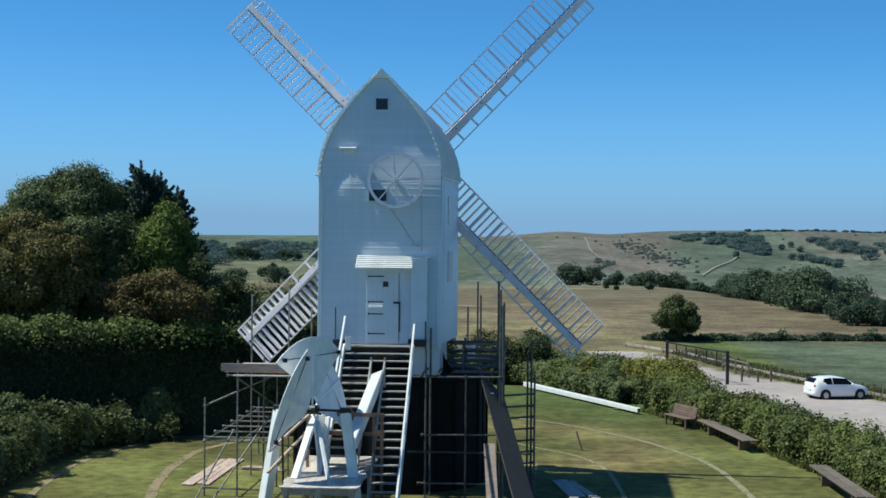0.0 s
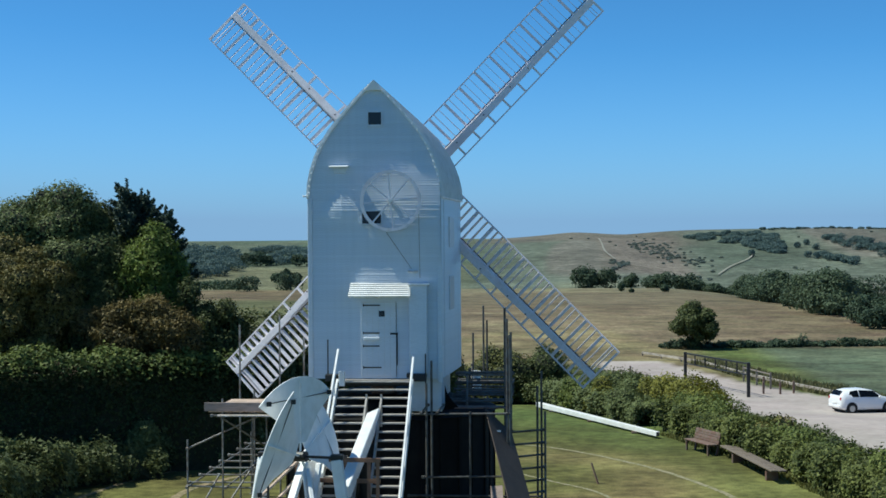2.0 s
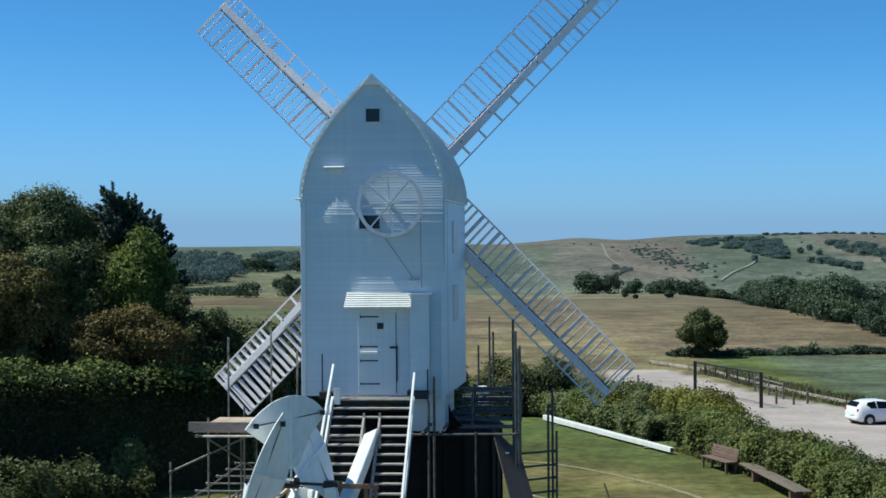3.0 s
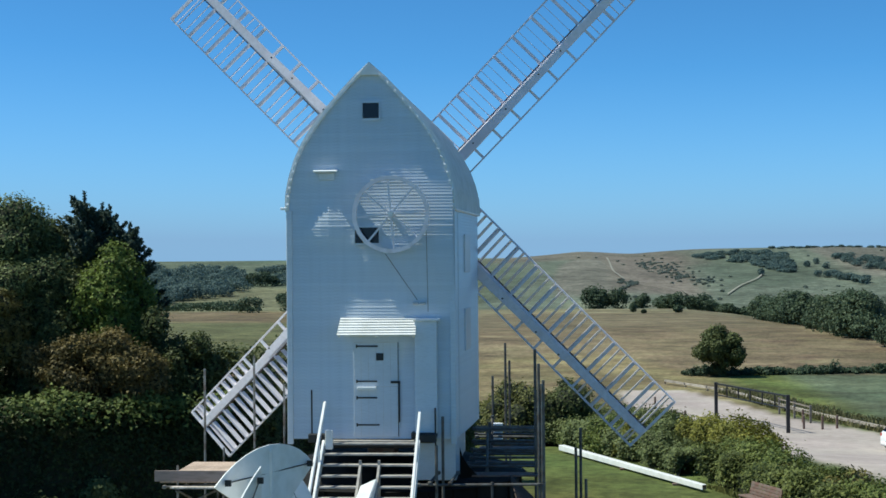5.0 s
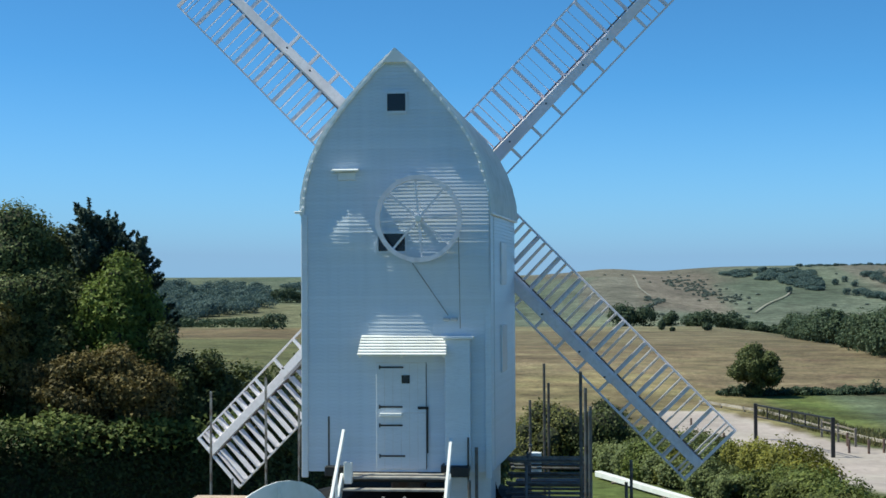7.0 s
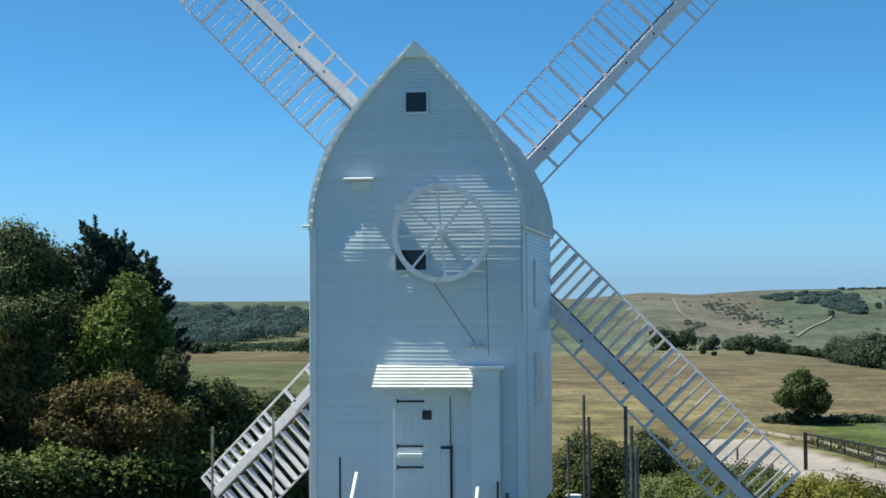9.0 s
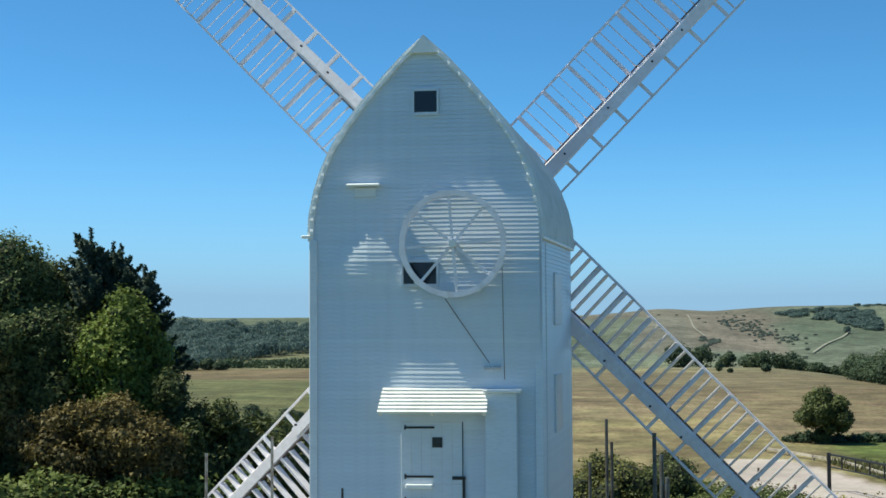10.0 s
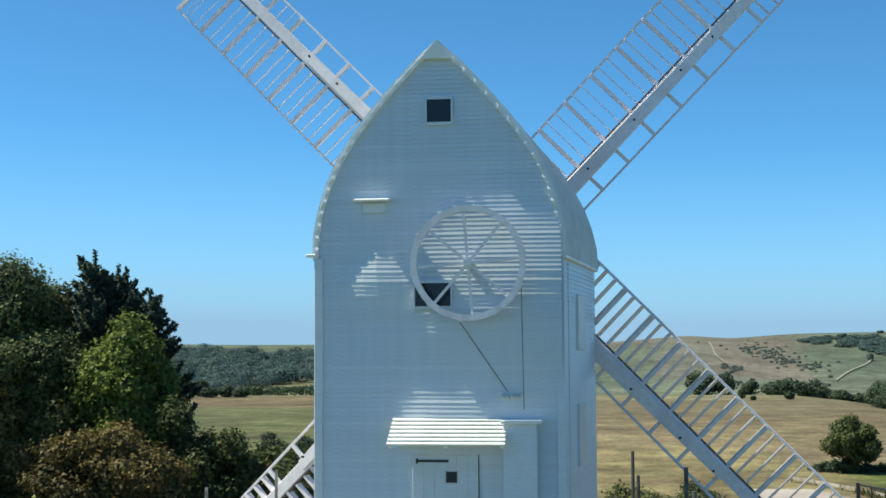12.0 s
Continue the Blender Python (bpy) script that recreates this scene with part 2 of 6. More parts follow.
def ground_material():
    m = bpy.data.materials.new("grass_and_gravel")
    m.use_nodes = True
    n, l = m.node_tree.nodes, m.node_tree.links
    b = n["Principled BSDF"]
    b.inputs["Roughness"].default_value = 0.95
    b.inputs["Specular IOR Level"].default_value = 0.15
    at = n.new("ShaderNodeAttribute")
    at.attribute_name = "tone"
    geo = n.new("ShaderNodeNewGeometry")
    col = at.outputs["Color"]
    hv = None
    for sc, det, lo, hi, amt in ((0.012, 5, 0.35, 0.65, 0.22), (0.16, 5, 0.35, 0.65, 0.26), (0.55, 5, 0.35, 0.65, 0.22), (2.2, 4, 0.3, 0.7, 0.28), (14, 3, 0.3, 0.7, 0.22)):
        t = n.new("ShaderNodeTexNoise")
        t.inputs["Scale"].default_value, t.inputs["Detail"].default_value = sc, det
        l.new(geo.outputs["Position"], t.inputs["Vector"])
        r = n.new("ShaderNodeMapRange")
        r.inputs["From Min"].default_value, r.inputs["From Max"].default_value = lo, hi
        r.inputs["To Min"].default_value, r.inputs["To Max"].default_value = -amt, amt
        l.new(t.outputs["Fac"], r.inputs["Value"])
        rough = n.new("ShaderNodeMath")
        rough.operation = "MULTIPLY_ADD"
        rough.inputs[2].default_value = 1.0
        l.new(r.outputs[0], rough.inputs[0])
        l.new(at.outputs["Alpha"], rough.inputs[1])
        hv = n.new("ShaderNodeHueSaturation")
        l.new(col, hv.inputs["Color"])
        l.new(rough.outputs[0], hv.inputs["Value"])
        if sc == 0.16:
            h = n.new("ShaderNodeMapRange")
            h.inputs["From Min"].default_value, h.inputs["From Max"].default_value = 0.3, 0.7
            h.inputs["To Min"].default_value, h.inputs["To Max"].default_value = 0.47, 0.52
            l.new(t.outputs["Color"], h.inputs["Value"])
            l.new(h.outputs[0], hv.inputs["Hue"])
        col = hv.outputs[0]
    # long drifts of lighter and darker dry grass
    mp = n.new("ShaderNodeMapping")
    mp.inputs["Rotation"].default_value = (0, 0, 0.5)
    mp.inputs["Scale"].default_value = (0.05, 0.085, 1)
    l.new(geo.outputs["Position"], mp.inputs["Vector"])
    t = n.new("ShaderNodeTexNoise")
    t.inputs["Scale"].default_value, t.inputs["Detail"].default_value, t.inputs["Distortion"].default_value = 1.0, 6.0, 0.6
    l.new(mp.outputs[0], t.inputs["Vector"])
    r = n.new("ShaderNodeMapRange")
    r.inputs["From Min"].default_value, r.inputs["From Max"].default_value = 0.36, 0.64
    r.inputs["To Min"].default_value, r.inputs["To Max"].default_value = 0.82, 1.20
    l.new(t.outputs["Fac"], r.inputs["Value"])
    hv = n.new("ShaderNodeHueSaturation")
    l.new(col, hv.inputs["Color"])
    l.new(r.outputs[0], hv.inputs["Value"])
    l.new(at.outputs["Alpha"], hv.inputs["Fac"])
    col = hv.outputs[0]
    l.new(col, b.inputs["Base Color"])
    t = n.new("ShaderNodeTexNoise")
    t.inputs["Scale"].default_value, t.inputs["Detail"].default_value = 9.0, 5.0
    l.new(geo.outputs["Position"], t.inputs["Vector"])
    bp = n.new("ShaderNodeBump")
    bp.inputs["Strength"].default_value, bp.inputs["Distance"].default_value = 0.6, 0.06
    l.new(t.outputs["Fac"], bp.inputs["Height"])
    l.new(bp.outputs[0], b.inputs["Normal"])
    return m


def ground():
    ys = np.concatenate([np.arange(-60, 100, 0.8), np.arange(100, 180, 2.5), np.arange(180, 700, 10), np.arange(700, 1700, 20), np.arange(1700, 4301, 200)])
    xs = np.concatenate([np.arange(-1500, -300, 50), np.arange(-300, -40, 10), np.arange(-40, 45, 0.8), np.arange(45, 300, 8), np.arange(300, 1501, 50)])
    X, Y = np.meshgrid(xs, ys)
    Z = ground_z(X, Y)
    nx, ny = len(xs), len(ys)
    j, i = np.meshgrid(np.arange(ny - 1), np.arange(nx - 1), indexing="ij")
    a = (j * nx + i).ravel()
    faces = np.stack([a, a + 1, a + nx + 1, a + nx], 1)
    me = quads("ground", np.stack([X.ravel(), Y.ravel(), Z.ravel()], 1), faces)
    tone = np.ones((nx * ny, 4))
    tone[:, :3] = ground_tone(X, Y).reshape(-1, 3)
    tone[:, 3] = 1 - 0.72 * smooth(-0.4, 0.4, poly_dist(X, Y, CAR_PARK)).ravel()
    at = me.attributes.new("tone", "FLOAT_COLOR", "POINT")
    at.data.foreach_set("color", tone.ravel().astype(np.float32))
    me.polygons.foreach_set("use_smooth", np.ones(len(faces), bool))
    me.materials.append(ground_material())
    return tagged(new("ground", me), label="mown lawn, pale car park, dry fields and rolling chalk downland", category="ground", kind="structure")


def quads(name, verts, faces):
    """A mesh from arrays of vertices and of faces that all have as many corners."""
    me = bpy.data.meshes.new(name)
    nf, nc = np.asarray(faces).shape
    me.vertices.add(len(verts))
    me.vertices.foreach_set("co", np.asarray(verts, np.float32).ravel())
    me.loops.add(nf * nc)
    me.loops.foreach_set("vertex_index", np.asarray(faces, np.int32).ravel())
    me.polygons.add(nf)
    me.polygons.foreach_set("loop_start", np.arange(0, nf * nc, nc, dtype=np.int32))
    me.update(calc_edges=True)
    return me


ground()


def ribbon(name, pts, width, material, label, lift=0.012):
    """A strip that follows the ground along a smooth line."""
    P = [Vector(p) for p in pts]
    line = []
    for k in range(len(P) - 1):
        p0, p1, p2, p3 = P[max(k - 1, 0)], P[k], P[k + 1], P[min(k + 2, len(P) - 1)]
        for s in range(12):
            t = s / 12
            line.append(0.5 * (2 * p1 + (p2 - p0) * t + (2 * p0 - 5 * p1 + 4 * p2 - p3) * t * t + (3 * p1 - p0 - 3 * p2 + p3) * t ** 3))
    rr = random.Random(len(pts) * 31 + int(width * 100))
    vs, fs = [], []
    for k, p in enumerate(line):
        d = (line[min(k + 1, len(line) - 1)] - line[max(k - 1, 0)]).normalized()
        q = Vector((-d.y, d.x))
        for s in (-1, 0, 1):
            e = p + q * s * width / 2 * rr.uniform(0.75, 1.2)
            vs.append((e.x, e.y, gz(e.x, e.y) + lift))
    for k in range(len(line) - 1):
        for s in (0, 1):
            a = k * 3 + s
            fs.append((a, a + 1, a + 4, a + 3))
    me = quads(name, vs, fs)
    me.materials.append(material)
    return tagged(new(name, me), label=label, category="path", kind="structure")


CHALK = mat("worn_chalk_track", (0.24, 0.215, 0.115), 0.95, spots=(0.15, 0.150, 0.05), scale=1.1, grain=(0.36, 0.33, 0.22), grain_scale=7, bump=0.4)
CHALK_FAR = mat("far_chalk_track", (0.27, 0.26, 0.22), 0.95, spots=(0.18, 0.18, 0.13), scale=0.05, grain=(0.3, 0.28, 0.24), grain_scale=0.3, bump=0.2)
SOIL = mat("dry_bank_soil", (0.25, 0.19, 0.10), 0.95, spots=(0.10, 0.10, 0.035), scale=1.3, grain=(0.33, 0.27, 0.16), grain_scale=6, bump=0.5)
ribbon("worn_path", [(1.1, 20.2), (5.1, 18.5), (8.5, 13.9), (10.4, 9.4), (11.2, 6.0), (11.5, 0.3), (11.1, -5.1)], 0.22, CHALK,
       "pale chalk track worn in a curve through the lawn")
ribbon("worn_path", [(4.0, 11.7), (5.2, 10.0), (6.6, 8.0), (7.4, 4.7), (7.6, -0.5)], 0.16, CHALK, "thin worn chalk line in the mown grass")
ribbon("worn_path", [(-5.8, 11.6), (-6.9, 9.7), (-7.46, 7.6), (-7.46, 3.9), (-7.06, 0.2), (-6.2, -4.1)], 0.34, SOIL,
       "brown worn track curving through the lawn")
ribbon("bank_edge", [(-6.2, 16.0), (-7.4, 13.6), (-9.0, 11.9), (-10.2, 9.0), (-10.9, 4.5), (-10.6, -0.2), (-9.9, -4.5)], 0.24, SOIL,
       "bare dry soil edge between lawn and shrubs")


# ---- leaves, hedges and trees ----
def leaf_material(name, dark, light, rough=0.6, few_bright=2.2):
    m = bpy.data.materials.new(name)
    m.use_nodes = True
    n, l = m.node_tree.nodes, m.node_tree.links
    b = n["Principled BSDF"]
    g = n.new("ShaderNodeNewGeometry")
    t = n.new("ShaderNodeTexNoise")
    t.inputs["Scale"].default_value = 0.55
    l.new(g.outputs["Position"], t.inputs["Vector"])
    ad = n.new("ShaderNodeMath")
    ad.operation = "MULTIPLY_ADD"
    ad.inputs[1].default_value = 0.275 * (few_bright + 1)
    few = n.new("ShaderNodeMath")
    few.operation = "POWER"
    few.inputs[1].default_value = few_bright
    l.new(g.outputs["Random Per Island"], few.inputs[0])
    l.new(few.outputs[0], ad.inputs[0])
    r = n.new("ShaderNodeMapRange")
    r.inputs["From Min"].default_value, r.inputs["From Max"].default_value = 0.3, 0.7
    r.inputs["To Max"].default_value = 0.5
    l.new(t.outputs["Fac"], r.inputs["Value"])
    l.new(r.outputs[0], ad.inputs[2])
    mx = n.new("ShaderNodeMix")
    mx.data_type = "RGBA"
    mx.inputs[6].default_value, mx.inputs[7].default_value = (*dark, 1), (*light, 1)
    l.new(ad.outputs[0], mx.inputs[0])
    l.new(mx.outputs[2], b.inputs["Base Color"])
    b.inputs["Roughness"].default_value = rough
    b.inputs["Specular IOR Level"].default_value = 0.2
    tr = n.new("ShaderNodeBsdfTranslucent")
    l.new(mx.outputs[2], tr.inputs[0])
    ms = n.new("ShaderNodeMixShader")
    ms.inputs[0].default_value = 0.24
    l.new(b.outputs[0], ms.inputs[1])
    l.new(tr.outputs[0], ms.inputs[2])
    l.new(ms.outputs[0], n["Material Output"].inputs[0])
    return m


LEAF_DARK = leaf_material("dark_green_leaves", (0.037, 0.052, 0.018), (0.130, 0.147, 0.050))
LEAF_HEDGE = leaf_material("hedge_leaves", (0.059, 0.071, 0.021), (0.205, 0.201, 0.062))
LEAF_OLIVE = leaf_material("olive_leaves", (0.094, 0.089, 0.028), (0.275, 0.233, 0.075))
LEAF_COPPER = leaf_material("copper_leaves", (0.050, 0.044, 0.016), (0.220, 0.172, 0.060))
LEAF_BRIGHT = leaf_material("bright_green_leaves", (0.058, 0.086, 0.022), (0.212, 0.244, 0.062))
LEAF_FRESH = leaf_material("fresh_green_leaves", (0.044, 0.074, 0.015), (0.225, 0.275, 0.054), few_bright=1.0)
LEAF_GREY = leaf_material("grey_green_leaves", (0.059, 0.079, 0.030), (0.208, 0.238, 0.088))
LEAF_FIR = leaf_material("conifer_needles", (0.026, 0.046, 0.034), (0.096, 0.128, 0.092))
LEAF_YELLOW = leaf_material("yellow_green_leaves", (0.080, 0.088, 0.018), (0.285, 0.272, 0.045))
LEAF_FAR = leaf_material("far_wood_leaves", (0.032, 0.052, 0.032), (0.092, 0.126, 0.070))
LEAF_VALLEY = leaf_material("valley_wood_leaves", (0.036, 0.058, 0.033), (0.118, 0.152, 0.080))
# leaf colour darkened to stand for the hedge's shaded face
LEAF_SHADED_HEDGE = leaf_material("clipped_hedge_leaves", (0.020, 0.032, 0.011), (0.073, 0.091, 0.030))
LEAF_BANK = leaf_material("bank_shrub_leaves", (0.029, 0.044, 0.014), (0.182, 0.203, 0.076))
LEAF_MIXED = leaf_material("mixed_hedge_leaves", (0.026, 0.042, 0.012), (0.200, 0.222, 0.060))
# far leaves paled and blued: distance haze is put into these two colours
LEAF_HAZY_GORSE = leaf_material("downland_gorse", (0.125, 0.155, 0.135), (0.165, 0.195, 0.165), few_bright=1.0)
LEAF_HAZE_BLUE = leaf_material("distant_wood_leaves", (0.080, 0.124, 0.118), (0.118, 0.164, 0.150), few_bright=1.0)
# core colour that paints the shade seen in gaps between leaves
CORE_SHADE = mat("twiggy_dark_interior", (0.030, 0.033, 0.016), 0.95, spots=(0.020, 0.026, 0.010), scale=5, bump=0.5)
BARK = mat("bark", (0.09, 0.07, 0.05), 0.9, spots=(0.14, 0.12, 0.09), scale=6, bump=0.6)


def leaves(name, pts, nrm, size, material, parent=None, seed=1, lean=0.9, long=1.4, body=None):
    """Many small pointed leaves at the points, leaning out along the normals."""
    g = np.random.default_rng(seed)
    k = len(pts)
    d = nrm * lean + np.array([0, 0, 0.3]) + g.normal(size=(k, 3)) * 0.5
    d /= np.linalg.norm(d, axis=1)[:, None] + 1e-9
    u = np.cross(d, g.normal(size=(k, 3)))
    u /= np.linalg.norm(u, axis=1)[:, None] + 1e-9
    v = np.cross(d, u)
    s = size * g.uniform(0.55, 1.25, (k, 1))
    p = np.asarray(pts)
    q = np.stack([p - u * s * 0.5 * long, p + u * s * 0.4 * long - v * s * 0.5, p + u * s * 0.5 * long + v * s * 0.5], 1)
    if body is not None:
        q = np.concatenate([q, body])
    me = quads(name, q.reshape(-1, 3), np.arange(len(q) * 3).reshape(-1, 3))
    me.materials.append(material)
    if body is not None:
        me.materials.append(CORE_SHADE)
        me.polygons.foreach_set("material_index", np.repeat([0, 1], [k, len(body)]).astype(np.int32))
    ob = new(name, me)
    if parent:
        ob.parent = parent
    return ob


def shell(g, n, centre, radii, thick=0.24):
    """Points and normals in the outer layer of an ellipsoid, lumpy."""
    d = g.normal(size=(n, 3))
    d /= np.linalg.norm(d, axis=1)[:, None]
    f = 1 - thick * g.random((n, 1)) ** 1.6
    lump = 1 + 0.13 * np.sin(d[:, :1] * 7 + centre[0] * 3) * np.sin(d[:, 1:2] * 6 + centre[1]) + 0.1 * np.sin(d[:, 2:] * 8 + centre[2] * 2)
    return np.array(centre) + d * f * lump * np.array(radii), d


def crown(seed, centre, radii, clumps, per, clump_size=0.42, spread=0.72, rise=0.35, fuzz=0.05):
    """A crown of many uneven clumps with gaps between them, leafy on its outside only."""
    g = np.random.default_rng(seed)
    C, R = [], []
    mean = (radii[0] + radii[1] + radii[2]) / 3
    for k in range(clumps):
        d = g.normal(size=3)
        d[2] = abs(d[2]) - rise if k % 3 else d[2]
        d /= np.linalg.norm(d)
        C.append(np.array(centre) + d * np.array(radii) * spread * g.uniform(0.6, 1.2))
        r = (0.5 * mean + 0.5 * np.array(radii)) * clump_size * g.uniform(0.5, 1.15)
        R.append(r * np.array([1, 1, 0.8]))
    C, R = np.array(C), np.array(R)
    size = (R[:, 0] * R[:, 2]) / np.mean(R[:, 0] * R[:, 2])
    P, N = [], []
    for k in range(clumps):
        p, n = shell(g, max(int(per * size[k]), 20), C[k], R[k], 0.3)
        keep = np.ones(len(p), bool)
        for q in range(clumps):
            if q != k:
                keep &= (((p - C[q]) / R[q]) ** 2).sum(1) > 0.52
        p, n = p[keep], n[keep]
        P.append(p + n * np.minimum(g.exponential(fuzz, (len(p), 1)), 3 * fuzz))
        N.append(n)
    return np.concatenate(P), np.concatenate(N), C, R


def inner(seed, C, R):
    """The dense inside of a crown, one lumpy mass a clump, dark for shade between leaves."""
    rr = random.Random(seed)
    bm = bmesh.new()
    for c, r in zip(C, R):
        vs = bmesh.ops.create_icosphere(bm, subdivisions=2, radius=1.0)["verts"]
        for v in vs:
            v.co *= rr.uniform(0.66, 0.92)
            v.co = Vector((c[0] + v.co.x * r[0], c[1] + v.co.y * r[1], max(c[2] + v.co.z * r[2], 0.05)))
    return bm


def tree(name, x, y, top, spread_x, spread_y, material, seed, label, leaf=0.088, clumps=80, per=1900, bottom=1.2, category="tree", kind="", clump=0.32):
    t = thing(name, Matrix.Translation((x, y, gz(x, y))), label=label, category=category, group="garden trees", kind=kind)
    z0 = gz(x, y)
    h = top - z0
    rr = random.Random(seed)
    bm = bmesh.new()
    tube(bm, (0, 0, -0.2), (rr.uniform(-.2, .2), 0, h * 0.5), 0.05 * h * 0.5, 9, 0.03 * h * 0.5)
    part("trunk", bm, BARK, t)
    for _ in range(5):
        a, e = rr.uniform(0, 6.28), rr.uniform(0.5, 1.0)
        s = h * rr.uniform(0.25, 0.45)
        part("limb", tube_bm((0, 0, s), (math.cos(a) * spread_x * 0.6, math.sin(a) * spread_y * 0.6, s + h * 0.3 * e), 0.012 * h, 6, 0.005 * h), BARK, t)
    c = (0, 0, (bottom + h) / 2)
    p, n, C, R = crown(seed, c, (spread_x, spread_y, (h - bottom) / 2), clumps, per, clump, 0.82, 0.35, 0.085)
    part("inner_foliage", inner(seed, C, R), CORE_SHADE, t)
    p[:, 2] = np.maximum(p[:, 2], 0.15)
    leaves("crown", p, n, leaf, material, t, seed)
    return t


def hedge(name, line, width, height, material, seed, label, leaf=0.16, dens=190, shoots=0.10, uneven=0.22, low=0.0):
    """A hedge along a line on the ground: shoots and leaves over a lumpy body."""
    g = np.random.default_rng(seed)
    P, N = [], []
    for (x0, y0, h0), (x1, y1, h1) in zip(line, line[1:]):
        dx, dy = x1 - x0, y1 - y0
        n = max(int(math.hypot(dx, dy) * dens * (height + width)), 10)
        t, s = g.random(n), g.random(n)
        ln = math.hypot(dx, dy)
        nx, ny = -dy / ln, dx / ln
        h = h0 + (h1 - h0) * t
        ang = s * math.pi
        prof = np.stack([np.cos(ang), np.sin(ang)], 1)
        prof = np.sign(prof) * np.abs(prof) ** 0.45
        X, Y = x0 + dx * t, y0 + dy * t
        lump = 1 + uneven * (np.sin(X * 2.1 + Y * 1.3 + seed) * 0.5 + np.sin(Y * 2.9 - X * 1.1) * 0.35 + np.sin(X * 5 + Y * 4) * 0.25)
        f = (1 - 0.36 * g.random(n) ** 1.5) * lump + (uneven > 0.1) * np.minimum(g.exponential(0.06, n), 0.2) * 1.2 / np.maximum(h, 1.2)
        off = prof[:, 0] * f * width / 2
        Z = np.abs(prof[:, 1]) * f * h + (g.random(n) < 0.10 * (prof[:, 1] > 0.8)) * np.minimum(g.exponential(shoots, n), 2.2 * shoots)
        X, Y = X + nx * off, Y + ny * off
        up = Z > h * (low - 0.18 * g.random(n) ** 2)
        P.append(np.stack([X, Y, ground_z(X, Y) + Z], 1)[up])
        N.append(np.stack([nx * prof[:, 0], ny * prof[:, 0], prof[:, 1] * 0.8], 1)[up])
    # the dense inside, a little under the leaves, coloured dark as their shade
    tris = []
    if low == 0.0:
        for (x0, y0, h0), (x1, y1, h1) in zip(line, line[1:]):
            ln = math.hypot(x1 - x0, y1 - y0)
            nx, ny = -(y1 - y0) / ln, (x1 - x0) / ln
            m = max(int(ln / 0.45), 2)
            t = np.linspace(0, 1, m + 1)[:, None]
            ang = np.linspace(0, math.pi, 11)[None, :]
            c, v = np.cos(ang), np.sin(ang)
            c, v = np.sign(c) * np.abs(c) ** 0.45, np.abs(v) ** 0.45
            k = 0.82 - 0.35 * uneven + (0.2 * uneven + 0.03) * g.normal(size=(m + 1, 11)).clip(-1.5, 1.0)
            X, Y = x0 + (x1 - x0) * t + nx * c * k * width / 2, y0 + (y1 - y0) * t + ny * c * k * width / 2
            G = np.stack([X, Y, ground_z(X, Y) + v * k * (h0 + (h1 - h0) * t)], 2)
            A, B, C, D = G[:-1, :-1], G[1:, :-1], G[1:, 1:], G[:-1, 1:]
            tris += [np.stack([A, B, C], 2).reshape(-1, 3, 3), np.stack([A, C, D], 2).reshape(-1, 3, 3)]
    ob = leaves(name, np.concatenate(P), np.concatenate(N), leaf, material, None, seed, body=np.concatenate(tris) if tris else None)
    return tagged(ob, label=label, category="hedge", kind="stuff")


def bush(name, x, y, r, h, material, seed, label, leaf=0.11, clumps=22, per=700, category="bush", group="shrubs"):
    t = thing(name, Matrix.Translation((x, y, gz(x, y))), label=label, category=category, group=group)
    p, n, C, R = crown(seed, (0, 0, h * 0.43), (r, r, h * 0.57), clumps, per, 0.5, 0.62, 0.8)
    for q in (p, C):
        q[:, :2] *= 1 + 0.55 * np.clip(1 - q[:, 2:] / (0.5 * h), 0, 1)
    part("inner_foliage", inner(seed, C, R), CORE_SHADE, t)
    p[:, 2] = np.maximum(p[:, 2], 0.02)
    leaves("foliage", p, n, leaf, material, t, seed)
    bm = bmesh.new()
    for k in range(3):
        tube(bm, (0.05 * k, 0, -0.05), (0.3 * r * math.cos(k * 2.1), 0.3 * r * math.sin(k * 2.1), h * 0.5), 0.03, 5, 0.012)
    part("stems", bm, BARK, t)
    return t


def long_grass(name, line, width, height, material, seed, label, dens=60):
    """A strip of tall grass: thin upright blades in tufts."""
    g = np.random.default_rng(seed)
    V = []
    for (x0, y0), (x1, y1) in zip(line, line[1:]):
        ln = math.hypot(x1 - x0, y1 - y0)
        n = int(ln * width * dens)
        t = g.random(n)
        o = g.uniform(-0.5, 0.5, n) * width
        x = x0 + (x1 - x0) * t - (y1 - y0) / ln * o
        y = y0 + (y1 - y0) * t + (x1 - x0) / ln * o
        z = ground_z(x, y) - 0.02
        h = height * g.uniform(0.4, 1.15, n) * (0.7 + 0.5 * np.sin(x * 1.7 + y * 0.9) ** 2)
        a = g.uniform(0, 6.28, n)
        dx, dy = np.cos(a) * 0.05, np.sin(a) * 0.05
        lx, ly = g.normal(size=n) * 0.25 * h, g.normal(size=n) * 0.25 * h
        V.append(np.stack([np.stack([x - dx, y - dy, z], 1), np.stack([x + dx, y + dy, z], 1), np.stack([x + dx * 0.4 + lx, y + dy * 0.4 + ly, z + h], 1),
                           np.stack([x - dx * 0.4 + lx, y - dy * 0.4 + ly, z + h], 1)], 1))
    V = np.concatenate(V)
    me = quads(name, V.reshape(-1, 3), np.arange(len(V) * 4).reshape(-1, 4))
    me.materials.append(material)
    return tagged(new(name, me), label=label, category="grass", kind="stuff")

